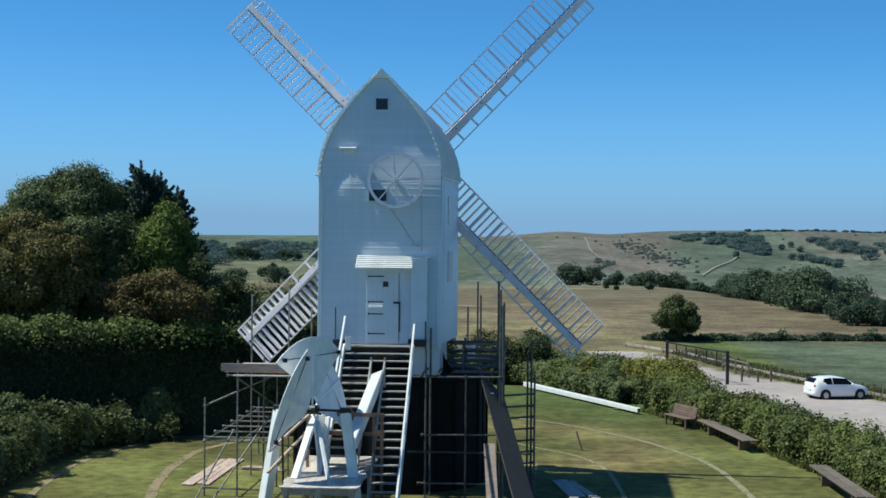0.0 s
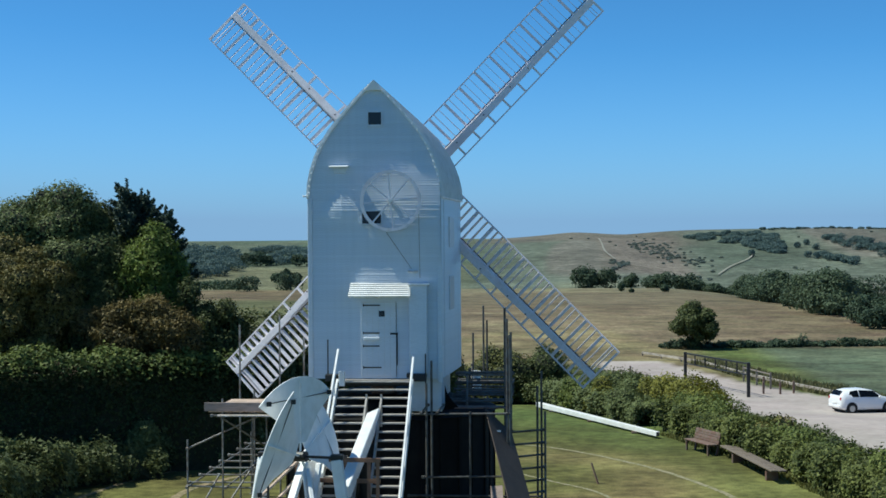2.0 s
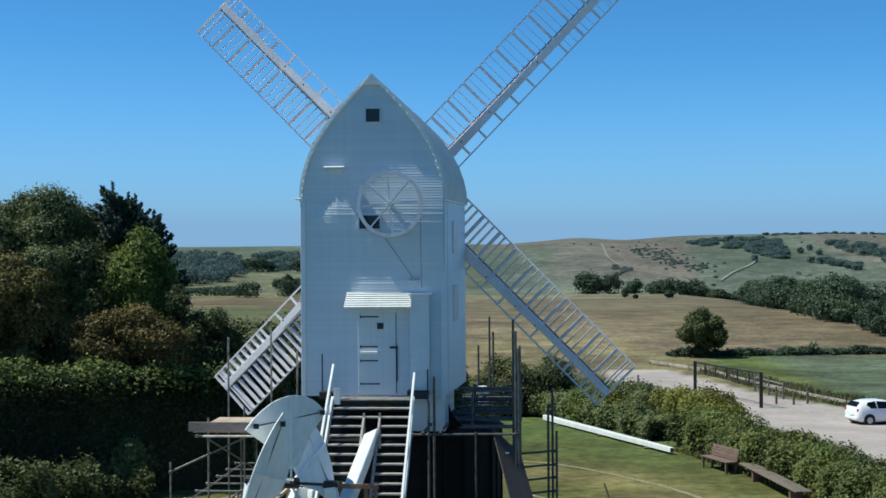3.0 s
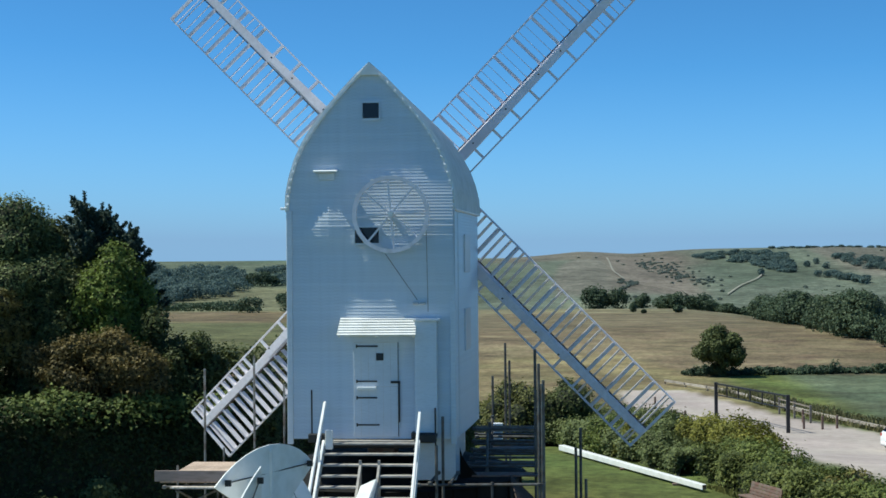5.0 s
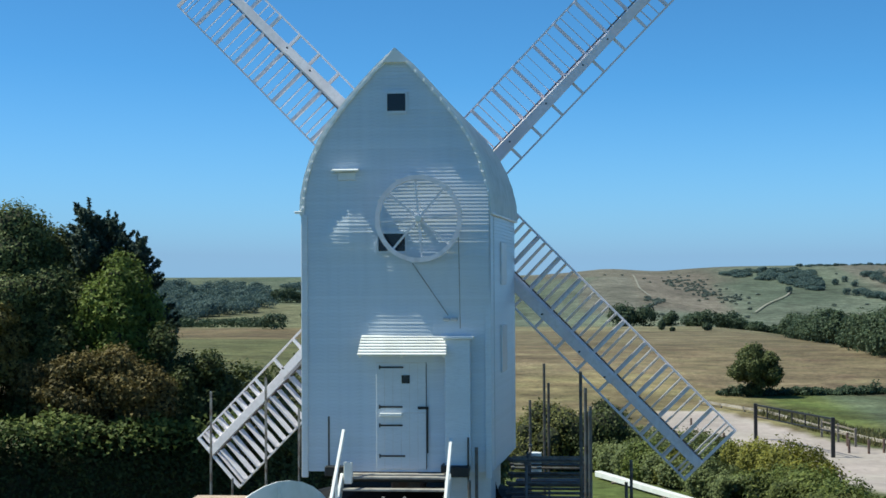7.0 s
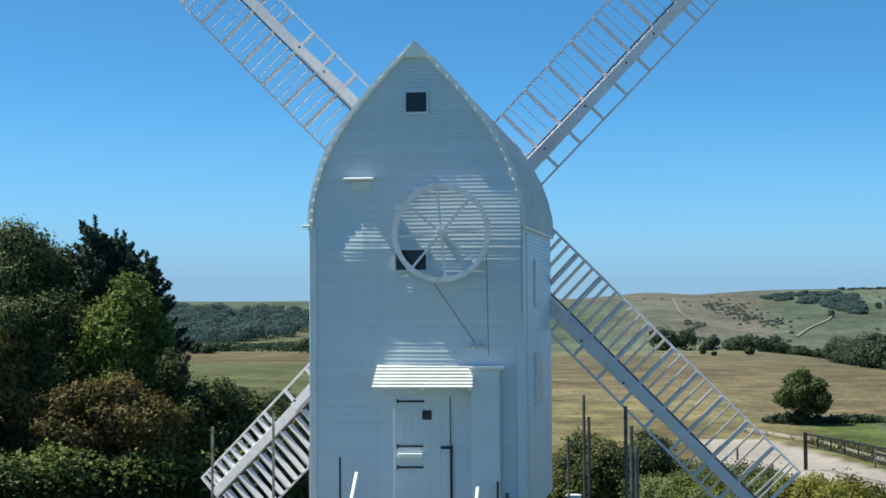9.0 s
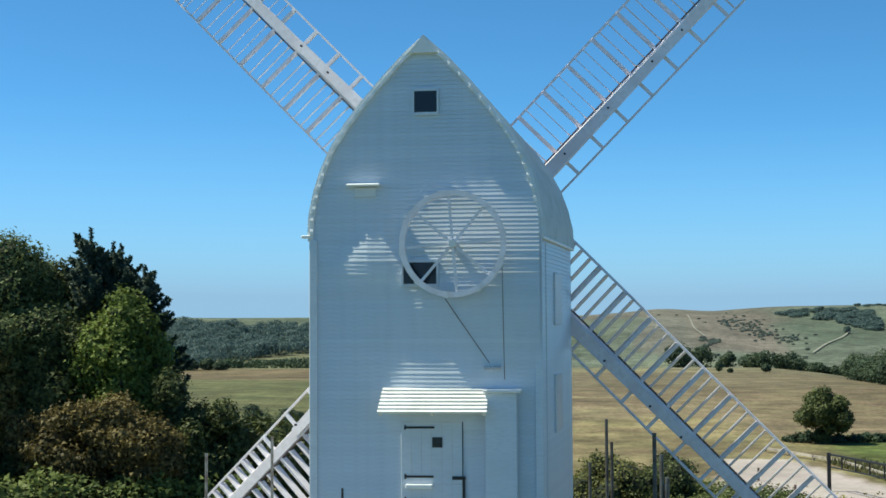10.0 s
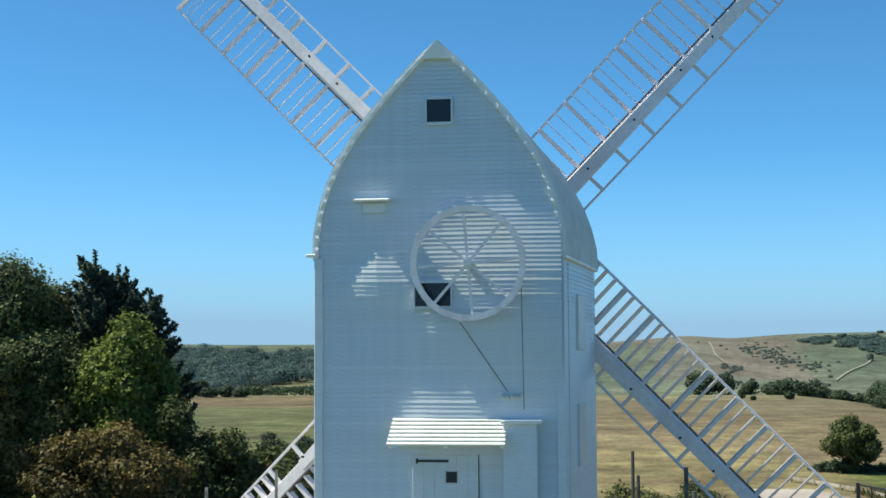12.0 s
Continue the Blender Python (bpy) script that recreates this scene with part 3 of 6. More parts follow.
# ---- the mill ----
HW, BASE, SHOULDER, APEX, LENGTH, FLARE = 1.88, 3.62, 8.78, 12.04, 4.3, 0.34
PROFILE = [(1.88, 0), (1.865, 0.36), (1.79, 0.74), (1.68, 1.1), (1.52, 1.46), (1.30, 1.81), (1.02, 2.18), (0.68, 2.58), (0.34, 2.95), (0, 3.26)]
HUB = Vector((0.58, 4.75, 9.13))


def half_width(z):
    h = z - SHOULDER
    if h <= 0:
        return HW
    for (x0, h0), (x1, h1) in zip(PROFILE, PROFILE[1:]):
        if h <= h1:
            return x0 + (x1 - x0) * (h - h0) / (h1 - h0)
    return 0.0


mill = thing("windmill", label="white weatherboarded post mill with curved roof and four shuttered sails", category="windmill")


# inner carcass behind the boards
def carcass():
    bm = bmesh.new()
    prof = [(HW - 0.05, BASE)] + [(max(x - 0.05, 0.0), SHOULDER + h - 0.05) for x, h in PROFILE]
    prof = prof + [(-x, z) for x, z in reversed(prof[:-1])]
    rings = []
    for y, k in ((0.03, 0.0), (LENGTH, 1.0)):
        rings.append([bm.verts.new((x * (1 + FLARE / HW * k), y, z)) for x, z in prof])
    bm.faces.new(rings[0])
    bm.faces.new(rings[1][::-1])
    for i in range(len(prof)):
        j = (i + 1) % len(prof)
        bm.faces.new((rings[0][j], rings[0][i], rings[1][i], rings[1][j]))
    bmesh.ops.recalc_face_normals(bm, faces=bm.faces)
    return part("body", bm, WHITE, mill)


body = carcass()


def belly(x, z):
    """How far the old tail wall stands out of its plane: bulges below the wheel and over the door, shaped to place sun
    streaks.
    """
    y = 0.0
    for cx, wx, cz, wz, a, k in ((1.25, 1.62, 8.16, 1.28, 0.165, 2), (0.3, 0.74, 6.22, 0.54, 0.084, 4), (-0.35, 0.85, 7.50, 0.36, 0.009, 4)):
        y -= a * math.exp(-((x - cx) / wx) ** k - ((z - cz) / wz) ** 2)
    # tapering bump shaped so the grazing sun draws a lit triangle
    w = 0.02 + 0.62 * min(max(9.12 - z, 0.0), 0.8)
    y -= 0.066 * math.exp(-((x + 0.95) / w) ** 2 - ((z - 8.40) / 0.46) ** 2)
    return y


def tail_board(z, h, lip=0.0102):
    """One lap board of the tail wall, from edge to edge, a little wavy as old boards are."""
    n = 20
    rr = random.Random(int(z * 1000))
    w0, w1 = half_width(z), half_width(z + h)
    lip += rr.uniform(-0.0026, 0.002)
    vs, fs = [], []
    for i in range(n + 1):
        u = -1 + 2 * i / n
        wob = 0.0008 * math.sin(u * 3 + z * 3) + rr.uniform(-0.0003, 0.0003)
        for (w, zz, y) in ((w1, h - 0.001, 0.02), (w1, h - 0.001, -0.0015), (w0, 0, -lip - wob), (w0, 0, 0.02)):
            vs.append((u * w, y + belly(u * w, z + zz), zz))
    for i in range(n):
        a = i * 4
        for k in range(4):
            fs.append((a + k, a + (k + 1) % 4, a + 4 + (k + 1) % 4, a + 4 + k))
    fs.append((3, 2, 1, 0))
    fs.append((n * 4, n * 4 + 1, n * 4 + 2, n * 4 + 3))
    me = mesh_from("board", vs, fs)
    me.materials.append(WHITE)
    return me


for k in range(118):
    z = BASE + 0.0705 * k
    share("board", tail_board(z, 0.0705), body, Matrix.Translation((0, 0, z)))


def side_board(sgn):
    bm = bmesh.new()
    h, lip = 0.0705, 0.015
    rows = []
    for y, w in ((0.04, HW), (LENGTH * 0.5, HW + FLARE * 0.55), (LENGTH, HW + FLARE)):
        rows.append([bm.verts.new((sgn * (w + o), y, zz)) for o, zz in ((-0.05, h + 0.012), (0.0, h + 0.012), (lip, 0), (-0.05, 0))])
    for a, b in zip(rows, rows[1:]):
        for k in range(4):
            bm.faces.new((a[k], a[(k + 1) % 4], b[(k + 1) % 4], b[k]))
    bm.faces.new(rows[0])
    bm.faces.new(rows[-1][::-1])
    bmesh.ops.recalc_face_normals(bm, faces=bm.faces)
    me = bpy.data.meshes.new("board")
    bm.to_mesh(me)
    bm.free()
    me.materials.append(WHITE)
    return me


for sgn in (-1, 1):
    me = side_board(sgn)
    for k in range(73):
        share("board", me, body, Matrix.Translation((0, 0, BASE + 0.0705 * k - 0.01)))


def roof():
    """Curved roof sheets, lapping from the eaves to the ridge, with raised seams."""
    bm = bmesh.new()
    pts = [(x, SHOULDER + h) for x, h in PROFILE]
    pts = pts + [(-x, z) for x, z in reversed(pts[:-1])]
    ny = 12
    out = 0.035
    grid = []
    for j in range(ny + 1):
        y = -0.05 + (LENGTH + 0.1) * j / ny
        k = 1 + FLARE / HW * max(y, 0) / LENGTH
        grid.append([bm.verts.new((x * k * (1 + out / HW), y, z + out * (1 if abs(x) < 1.5 else 0.2))) for x, z in pts])
    for j in range(ny):
        for i in range(len(pts) - 1):
            bm.faces.new((grid[j][i], grid[j][i + 1], grid[j + 1][i + 1], grid[j + 1][i]))
    bmesh.ops.recalc_face_normals(bm, faces=bm.faces)
    bmesh.ops.solidify(bm, geom=bm.faces[:], thickness=0.03)
    r = part("roof", bm, ROOF, mill, "curved white painted sheet roof")
    for p in r.data.polygons:
        p.use_smooth = False
    for j in range(0, 23):
        y = -0.02 + (LENGTH + 0.04) * j / 22
        k = (1 + FLARE / HW * max(y, 0) / LENGTH) * (1 + out / HW)
        sb = bmesh.new()
        for (x0, z0), (x1, z1) in zip(pts, pts[1:]):
            up = lambda x: out * (1 if abs(x) < 1.5 else 0.2)
            beam(sb, (x0 * k, y, z0 + up(x0) + 0.012), (x1 * k, y, z1 + up(x1) + 0.016), 0.05, 0.07)
        part("seam", sb, WHITE_TRIM, r)
    cap = bmesh.new()
    beam(cap, (0, -0.10, APEX + 0.045), (0, LENGTH + 0.1, APEX + 0.045), 0.05, 0.06)
    v = [cap.verts.new(c) for c in ((-0.25, -0.105, APEX - 0.21), (0.25, -0.105, APEX - 0.21), (0, -0.105, APEX + 0.085),
                                    (-0.25, 0.05, APEX - 0.21), (0.25, 0.05, APEX - 0.21), (0, 0.05, APEX + 0.085))]
    for f in ((0, 1, 2), (5, 4, 3), (0, 3, 4, 1), (1, 4, 5, 2), (2, 5, 3, 0)):
        cap.faces.new([v[i] for i in f])
    bmesh.ops.recalc_face_normals(cap, faces=cap.faces)
    part("ridge_cap", cap, WHITE_TRIM, r)
    # scalloped verge strip along the curve of the gable
    vb = bmesh.new()
    fine = []
    for (x0, z0), (x1, z1) in zip(pts, pts[1:]):
        fine += [(x0 + (x1 - x0) * s / 8, z0 + (z1 - z0) * s / 8) for s in range(8)]
    fine.append(pts[-1])
    rows = []
    for k, (x, z) in enumerate(fine):
        a, b = fine[max(k - 1, 0)], fine[min(k + 1, len(fine) - 1)]
        d = Vector((b[0] - a[0], b[1] - a[1])).normalized()
        q = Vector((-d.y, d.x)) * 0.026
        tip = -0.075 if k % 4 in (1, 2) else -0.062
        rows.append([vb.verts.new(c) for c in ((x - q.x, 0.0, z - q.y), (x + q.x, 0.0, z + q.y), (x + q.x, tip, z + q.y), (x - q.x, tip, z - q.y))])
    for a, b in zip(rows, rows[1:]):
        for i in range(4):
            vb.faces.new((a[i], a[(i + 1) % 4], b[(i + 1) % 4], b[i]))
    vb.faces.new(rows[0])
    vb.faces.new(rows[-1][::-1])
    bmesh.ops.recalc_face_normals(vb, faces=vb.faces)
    part("verge_strip", vb, WHITE_TRIM, r)
    for sgn in (-1, 1):
        part("eaves_strip", beam_bm((sgn * (HW + 0.03), -0.03, SHOULDER), (sgn * (HW + FLARE + 0.04), LENGTH + 0.05, SHOULDER), 0.07, 0.05, 0.01), WHITE_TRIM, r)
    return r


roof()
for sgn in (-1, 1):
    part("corner_board", boxed(0.13, 0.07, SHOULDER - BASE + 0.12, Matrix.Translation((sgn * (HW - 0.03), -0.02, (SHOULDER + BASE) / 2 - 0.06)), 0.008), WHITE, mill)
part("eaves_bracket", boxed(0.16, 0.1, 0.05, Matrix.Translation((-HW - 0.09, -0.02, SHOULDER + 0.05)), 0.01), WHITE_TRIM, mill)
part("side_batten", boxed(0.07, 0.10, SHOULDER - BASE - 0.1, Matrix.Translation((HW + 0.035, 0.62, (SHOULDER + BASE) / 2)), 0.006), WHITE, mill)


def small_window(x0, x1, z0, z1, name="window"):
    cx, cz, w, h = (x0 + x1) / 2, (z0 + z1) / 2, x1 - x0, z1 - z0
    win = part(name, boxed(w, 0.03, h, Matrix.Translation((cx, -0.03 + belly(cx, cz), cz))), VOID, mill, "small dark window")
    for a, b in (((x0 - 0.02, z0 - 0.02), (x1 + 0.02, z0 - 0.02)), ((x0 - 0.02, z1 + 0.02), (x1 + 0.02, z1 + 0.02)),
                 ((x0 - 0.02, z0 - 0.02), (x0 - 0.02, z1 + 0.02)), ((x1 + 0.02, z0 - 0.02), (x1 + 0.02, z1 + 0.02))):
        part("frame", beam_bm((a[0], -0.035 + belly(cx, cz), a[1]), (b[0], -0.035 + belly(cx, cz), b[1]), 0.026, 0.05), WHITE, win)
    return win


small_window(-0.15, 0.21, 10.85, 11.21)
small_window(-0.33, 0.20, 8.03, 8.39)

# small hood over a shuttered port
port = part("port", boxed(0.36, 0.05, 0.16, Matrix.Translation((-0.98, -0.03, 9.55)), 0.008), WHITE, mill, "small shuttered port under a hood")
part("hood", boxed(0.54, 0.22, 0.035, Matrix.Translation((-1.0, -0.12, 9.67)) @ Matrix.Rotation(radians(10), 4, "X"), 0.006), WHITE_TRIM, port)


# striking wheel on the tail wall
def wheel():
    c, r = Vector((0.50, -0.36, 8.67)), 0.82
    w = new("striking_wheel")
    w.parent = mill
    w.matrix_basis = Matrix.Translation(c)
    bm = bmesh.new()
    n = 48
    prof = [(r + 0.045, -0.05), (r + 0.045, 0.05), (r - 0.045, 0.05), (r - 0.045, -0.05)]
    rings = []
    for i in range(n):
        a = 2 * math.pi * i / n
        rings.append([bm.verts.new((math.cos(a) * p, q, math.sin(a) * p)) for p, q in prof])
    for i in range(n):
        for k in range(4):
            bm.faces.new((rings[i][k], rings[i][(k + 1) % 4], rings[(i + 1) % n][(k + 1) % 4], rings[(i + 1) % n][k]))
    bmesh.ops.recalc_face_normals(bm, faces=bm.faces)
    rim = part("rim", bm, SAIL, w, smooth=False)
    fork = part("fork", boxed(0.075, 0.09, 0.035), WHITE_TRIM, rim)
    for i in range(10):
        a = 2 * math.pi * (i + 0.3) / 10
        m = Matrix.Rotation(-a, 4, "Y") @ Matrix.Translation((r + 0.04, 0, 0)) @ Matrix.Rotation(radians(90), 4, "Y")
        if i == 0:
            fork.matrix_basis = m
        else:
            share("fork", fork.data, rim, m)
    for i in range(8):
        a = 2 * math.pi * i / 8 + 0.08
        part("spoke", beam_bm((0, 0, 0), (math.cos(a) * r, 0, math.sin(a) * r), 0.05, 0.04), SAIL, w)
    part("hub", tube_bm((0, -0.07, 0), (0, 0.30, 0), 0.06, 12), WHITE_TRIM, w)
    part("chain", tube_bm((r - 0.03, 0.02, -0.3), (r - 0.01, 0.10, -2.18), 0.008, 5), STEEL, w, "thin grey hanging chain")
    part("chain", tube_bm((-0.15, 0.18, -0.88), (0.56, 0.20, -1.92), 0.008, 5), STEEL, w)
    for dx in (0.54, 0.70):
        part("cleat", boxed(0.13, 0.07, 0.06, Matrix.Translation((dx - 0.02, 0.26, -2.0)), 0.012), SHADE_TIMBER, w)


wheel()


# door under its slatted canopy
def door():
    d = part("door", boxed(1.0, 0.03, 2.13, Matrix.Translation((0.10, -0.035, 4.745)), 0.006), WHITE, mill, "closed white plank stable door")
    part("gap", boxed(0.012, 0.005, 2.13, Matrix.Translation((0.607, -0.053, 4.745))), VOID, d)
    part("gap", boxed(0.55, 0.005, 0.012, Matrix.Translation((0.35, -0.053, 4.80))), SHADE_TIMBER, d)
    part("gap", boxed(1.0, 0.005, 0.02, Matrix.Translation((0.10, -0.053, 5.80))), SHADE_TIMBER, d)
    for k in range(1, 6):
        part("plank_joint", boxed(0.006, 0.004, 2.12, Matrix.Translation((-0.40 + k * 0.167, -0.0515, 4.745))), SHADE_TIMBER, d)
    part("pane", boxed(0.165, 0.02, 0.165, Matrix.Translation((0.195, -0.05, 5.47))), VOID, d, "small dark pane")
    for zz, w in ((5.71, 0.49), (4.92, 0.47), (4.55, 0.47), (3.94, 0.52)):
        h = part("hinge", boxed(w, 0.012, 0.035, Matrix.Translation((-0.34 + w / 2, -0.06, zz)), 0.004), BLACK, d, "black iron strap hinge")
        part("hinge_plate", boxed(0.03, 0.014, 0.08, Matrix.Translation((-0.33, -0.06, zz)), 0.004), BLACK, h)
    part("ledge", boxed(0.44, 0.09, 0.07, Matrix.Translation((-0.10, -0.095, 4.765)), 0.01), WHITE_TRIM, d)
    part("latch", boxed(0.22, 0.02, 0.055, Matrix.Translation((0.545, -0.062, 4.90)), 0.006), BLACK, d)
    part("latch_bar", boxed(0.04, 0.02, 0.88, Matrix.Translation((0.625, -0.062, 4.44)), 0.006), BLACK, d)
    c = new("canopy")
    c.parent = mill
    for k in range(7):
        t = k / 6
        y, zz = -0.10 - 0.42 * t, 6.33 - 0.33 * t
        part("slat", boxed(1.72 + 0.04 * t, 0.085, 0.022, Matrix.Translation((0.17, y, zz)) @ Matrix.Rotation(radians(18), 4, "X"), 0.003), WHITE_TRIM, c)
    for x in (-0.66, 0.17, 1.0):
        part("bracket", beam_bm((x, -0.03, 6.31), (x, -0.52, 5.95), 0.05, 0.05), WHITE_TRIM, c)
    part("bracket", beam_bm((-0.62, -0.05, 5.96), (0.97, -0.05, 5.96), 0.05, 0.06), WHITE_TRIM, c)
    p = part("porch_panel", boxed(0.50, 0.28, 2.50, Matrix.Translation((1.25, -0.17, 5.03)), 0.01), WHITE, mill, "narrow boxed-in white shaft beside the door")
    part("cap", boxed(0.60, 0.40, 0.045, Matrix.Translation((1.27, -0.18, 6.305)), 0.008), WHITE_TRIM, p)
    part("foot", boxed(0.56, 0.36, 0.13, Matrix.Translation((1.2, -0.2, 3.73)), 0.01), BLACK, p, "black bracket")
    part("guide_iron", tube_bm((1.46, -0.36, 4.35), (1.46, -0.36, 3.3), 0.02, 6), BLACK, mill)
    part("guide_iron", tube_bm((-1.32, -0.30, 4.75), (-1.32, -0.30, 3.7), 0.02, 6), BLACK, mill)


door()

# side shutters and the lower skirt of the body
for y, z0, z1 in ((2.1, 7.35, 8.25), (2.1, 5.5, 6.5)):
    part("side_shutter", boxed(0.04, 1.1, z1 - z0, Matrix.Translation((HW + FLARE * y / LENGTH + 0.022, y, (z0 + z1) / 2)) @ Matrix.Rotation(radians(-3.3), 4, "Z"), 0.012), WHITE, mill)
part("skirt", boxed(0.94, 3.9, 0.96, Matrix.Translation((1.42, 2.05, 3.15)), 0.012), WHITE, mill, "white boarded skirt below the body")
part("floor_beam", boxed(2.3, 0.25, 0.25, Matrix.Translation((-0.05, 0.35, 3.5)), 0.02), BLACK, mill)
part("post", boxed(0.7, 0.7, 4.6, Matrix.Translation((0, 2.2, 1.3)), 0.05), WOOD_DARK, mill)


def roundhouse():
    rh = part("roundhouse", tube_bm((0.1, 3.0, -1.1), (0.1, 3.0, 2.45), 3.18, 16), DARK, mill, "black tarred boarded roundhouse")
    part("roundhouse_roof", tube_bm((0.1, 3.0, 2.45), (0.1, 3.0, 3.0), 3.35, 16, 1.4), DARK, rh)
    for k in range(16):
        a = 2 * math.pi * k / 16
        for j in (0.0, 0.5):
            b = a + 2 * math.pi / 16 * j
            rr = 3.18 * (math.cos(math.pi / 16) if j else 1.0) + 0.012
            part("batten", boxed(0.05, 0.09, 3.5, Matrix.Translation((0.1, 3.0, 0.68)) @ Matrix.Rotation(b, 4, "Z") @ Matrix.Translation((rr, 0, 0))), DARK, rh)


roundhouse()


# sails
def sail(angle):
    """One sail in its own frame: x along the whip, y to the wide side, z away from the mill."""
    s = new("sail")
    s.parent = mill
    s.matrix_basis = Matrix.Translation(HUB) @ Matrix.Rotation(radians(-8), 4, "Z") @ Matrix(((1, 0, 0, 0), (0, 0, 1, 0), (0, 1, 0, 0), (0, 0, 0, 1))) @ Matrix.Rotation(angle, 4, "Z") @ Matrix.Rotation(radians(-7), 4, "X")
    return s


def sail_parts(s, first, turn=0.0):
    R, bay, nb = 8.28, 0.684, 10
    wide, short = 1.12, 0.49
    if first is not None:
        for o in first.children:
            kind = o.name.split(".")[0]
            m = o.matrix_basis
            share(kind, o.data, s, m @ Matrix.Rotation(radians(turn), 4, "Y") if kind == "shutter" else m)
        return
    bm = bmesh.new()
    box(bm, R, 0.24, 0.14, Matrix.Translation((R / 2, -0.01, 0)), 0.015)
    for v in bm.verts:
        v.co.y *= 1.05 - 0.15 * v.co.x / R
    part("whip", bm, SAIL, s)
    bm = bmesh.new()
    box(bm, 5.6, 0.33, 0.24, Matrix.Translation((2.8, -0.06, -0.2)), 0.02)
    for v in bm.verts:
        v.co.y *= 1.0 - 0.42 * v.co.x / 5.6
        if v.co.x > 5.4:
            v.co.z = max(v.co.z, -0.12)
    part("stock", bm, SAIL, s)
    for x in (2.2, 3.4, 4.6, 5.4):
        part("bolt", tube_bm((x, -0.05, -0.36), (x, -0.05, -0.30), 0.022, 8), BLACK, s)
    r0 = R - bay * nb - 0.12
    part("hemlath", beam_bm((r0, wide, 0.0), (R, wide, 0.0), 0.04, 0.055), SAIL, s)
    part("hemlath", beam_bm((r0, -short, 0.0), (R, -short, 0.0), 0.04, 0.055), SAIL, s)
    part("shutter_rod", beam_bm((r0, 0.125, -0.02), (R, 0.125, -0.02), 0.03, 0.03), WOOD_DARK, s, "dark shutter rod")
    ob = part("bar", boxed(0.066, wide + short, 0.085), SAIL, s)
    ob.matrix_basis = Matrix.Translation((R - 0.03, (wide - short) / 2, 0.0))
    for i in range(1, nb + 1):
        share("bar", ob.data, s, Matrix.Translation((R - 0.03 - bay * i, (wide - short) / 2, 0.0)))
    rr = random.Random(5)

    def tilt():
        return Matrix.Rotation(radians(90 + rr.uniform(-1.5, 1.5)), 4, "Y")

    slat = part("shutter", boxed(0.15, wide - 0.16, 0.016), SAIL, s)
    slat.matrix_basis = Matrix.Translation((R - 0.2, wide / 2 + 0.06, 0)) @ tilt()
    slat2 = part("shutter", boxed(0.15, short - 0.14, 0.016), SAIL, s)
    slat2.matrix_basis = Matrix.Translation((R - 0.2, -short / 2 - 0.04, 0)) @ tilt()
    peg = part("peg", boxed(0.035, 0.05, 0.07), SAIL, s)
    peg.matrix_basis = Matrix.Translation((R - 0.2, 0.17, 0))
    for i in range(nb):
        for k in range(3):
            x = R - 0.03 - bay * (i + (0.055, 0.388, 0.722)[k])
            if i or k:
                share("shutter", slat.data, s, Matrix.Translation((x, wide / 2 + 0.06, 0)) @ tilt())
                share("peg", peg.data, s, Matrix.Translation((x, 0.17, 0)))
                if i < 3:
                    share("shutter", slat2.data, s, Matrix.Translation((x, -short / 2 - 0.04, 0)) @ tilt())


first_sail = None
for q in range(4):
    s = sail(radians(45 + 90 * q))
    sail_parts(s, first_sail, (3, 28, -27, 14)[q])
    first_sail = first_sail or s
part("windshaft", tube_bm((0.1, LENGTH - 0.3, 9.36), (HUB.x, HUB.y + 0.25, HUB.z), 0.28, 12), SHADE_TIMBER, mill)

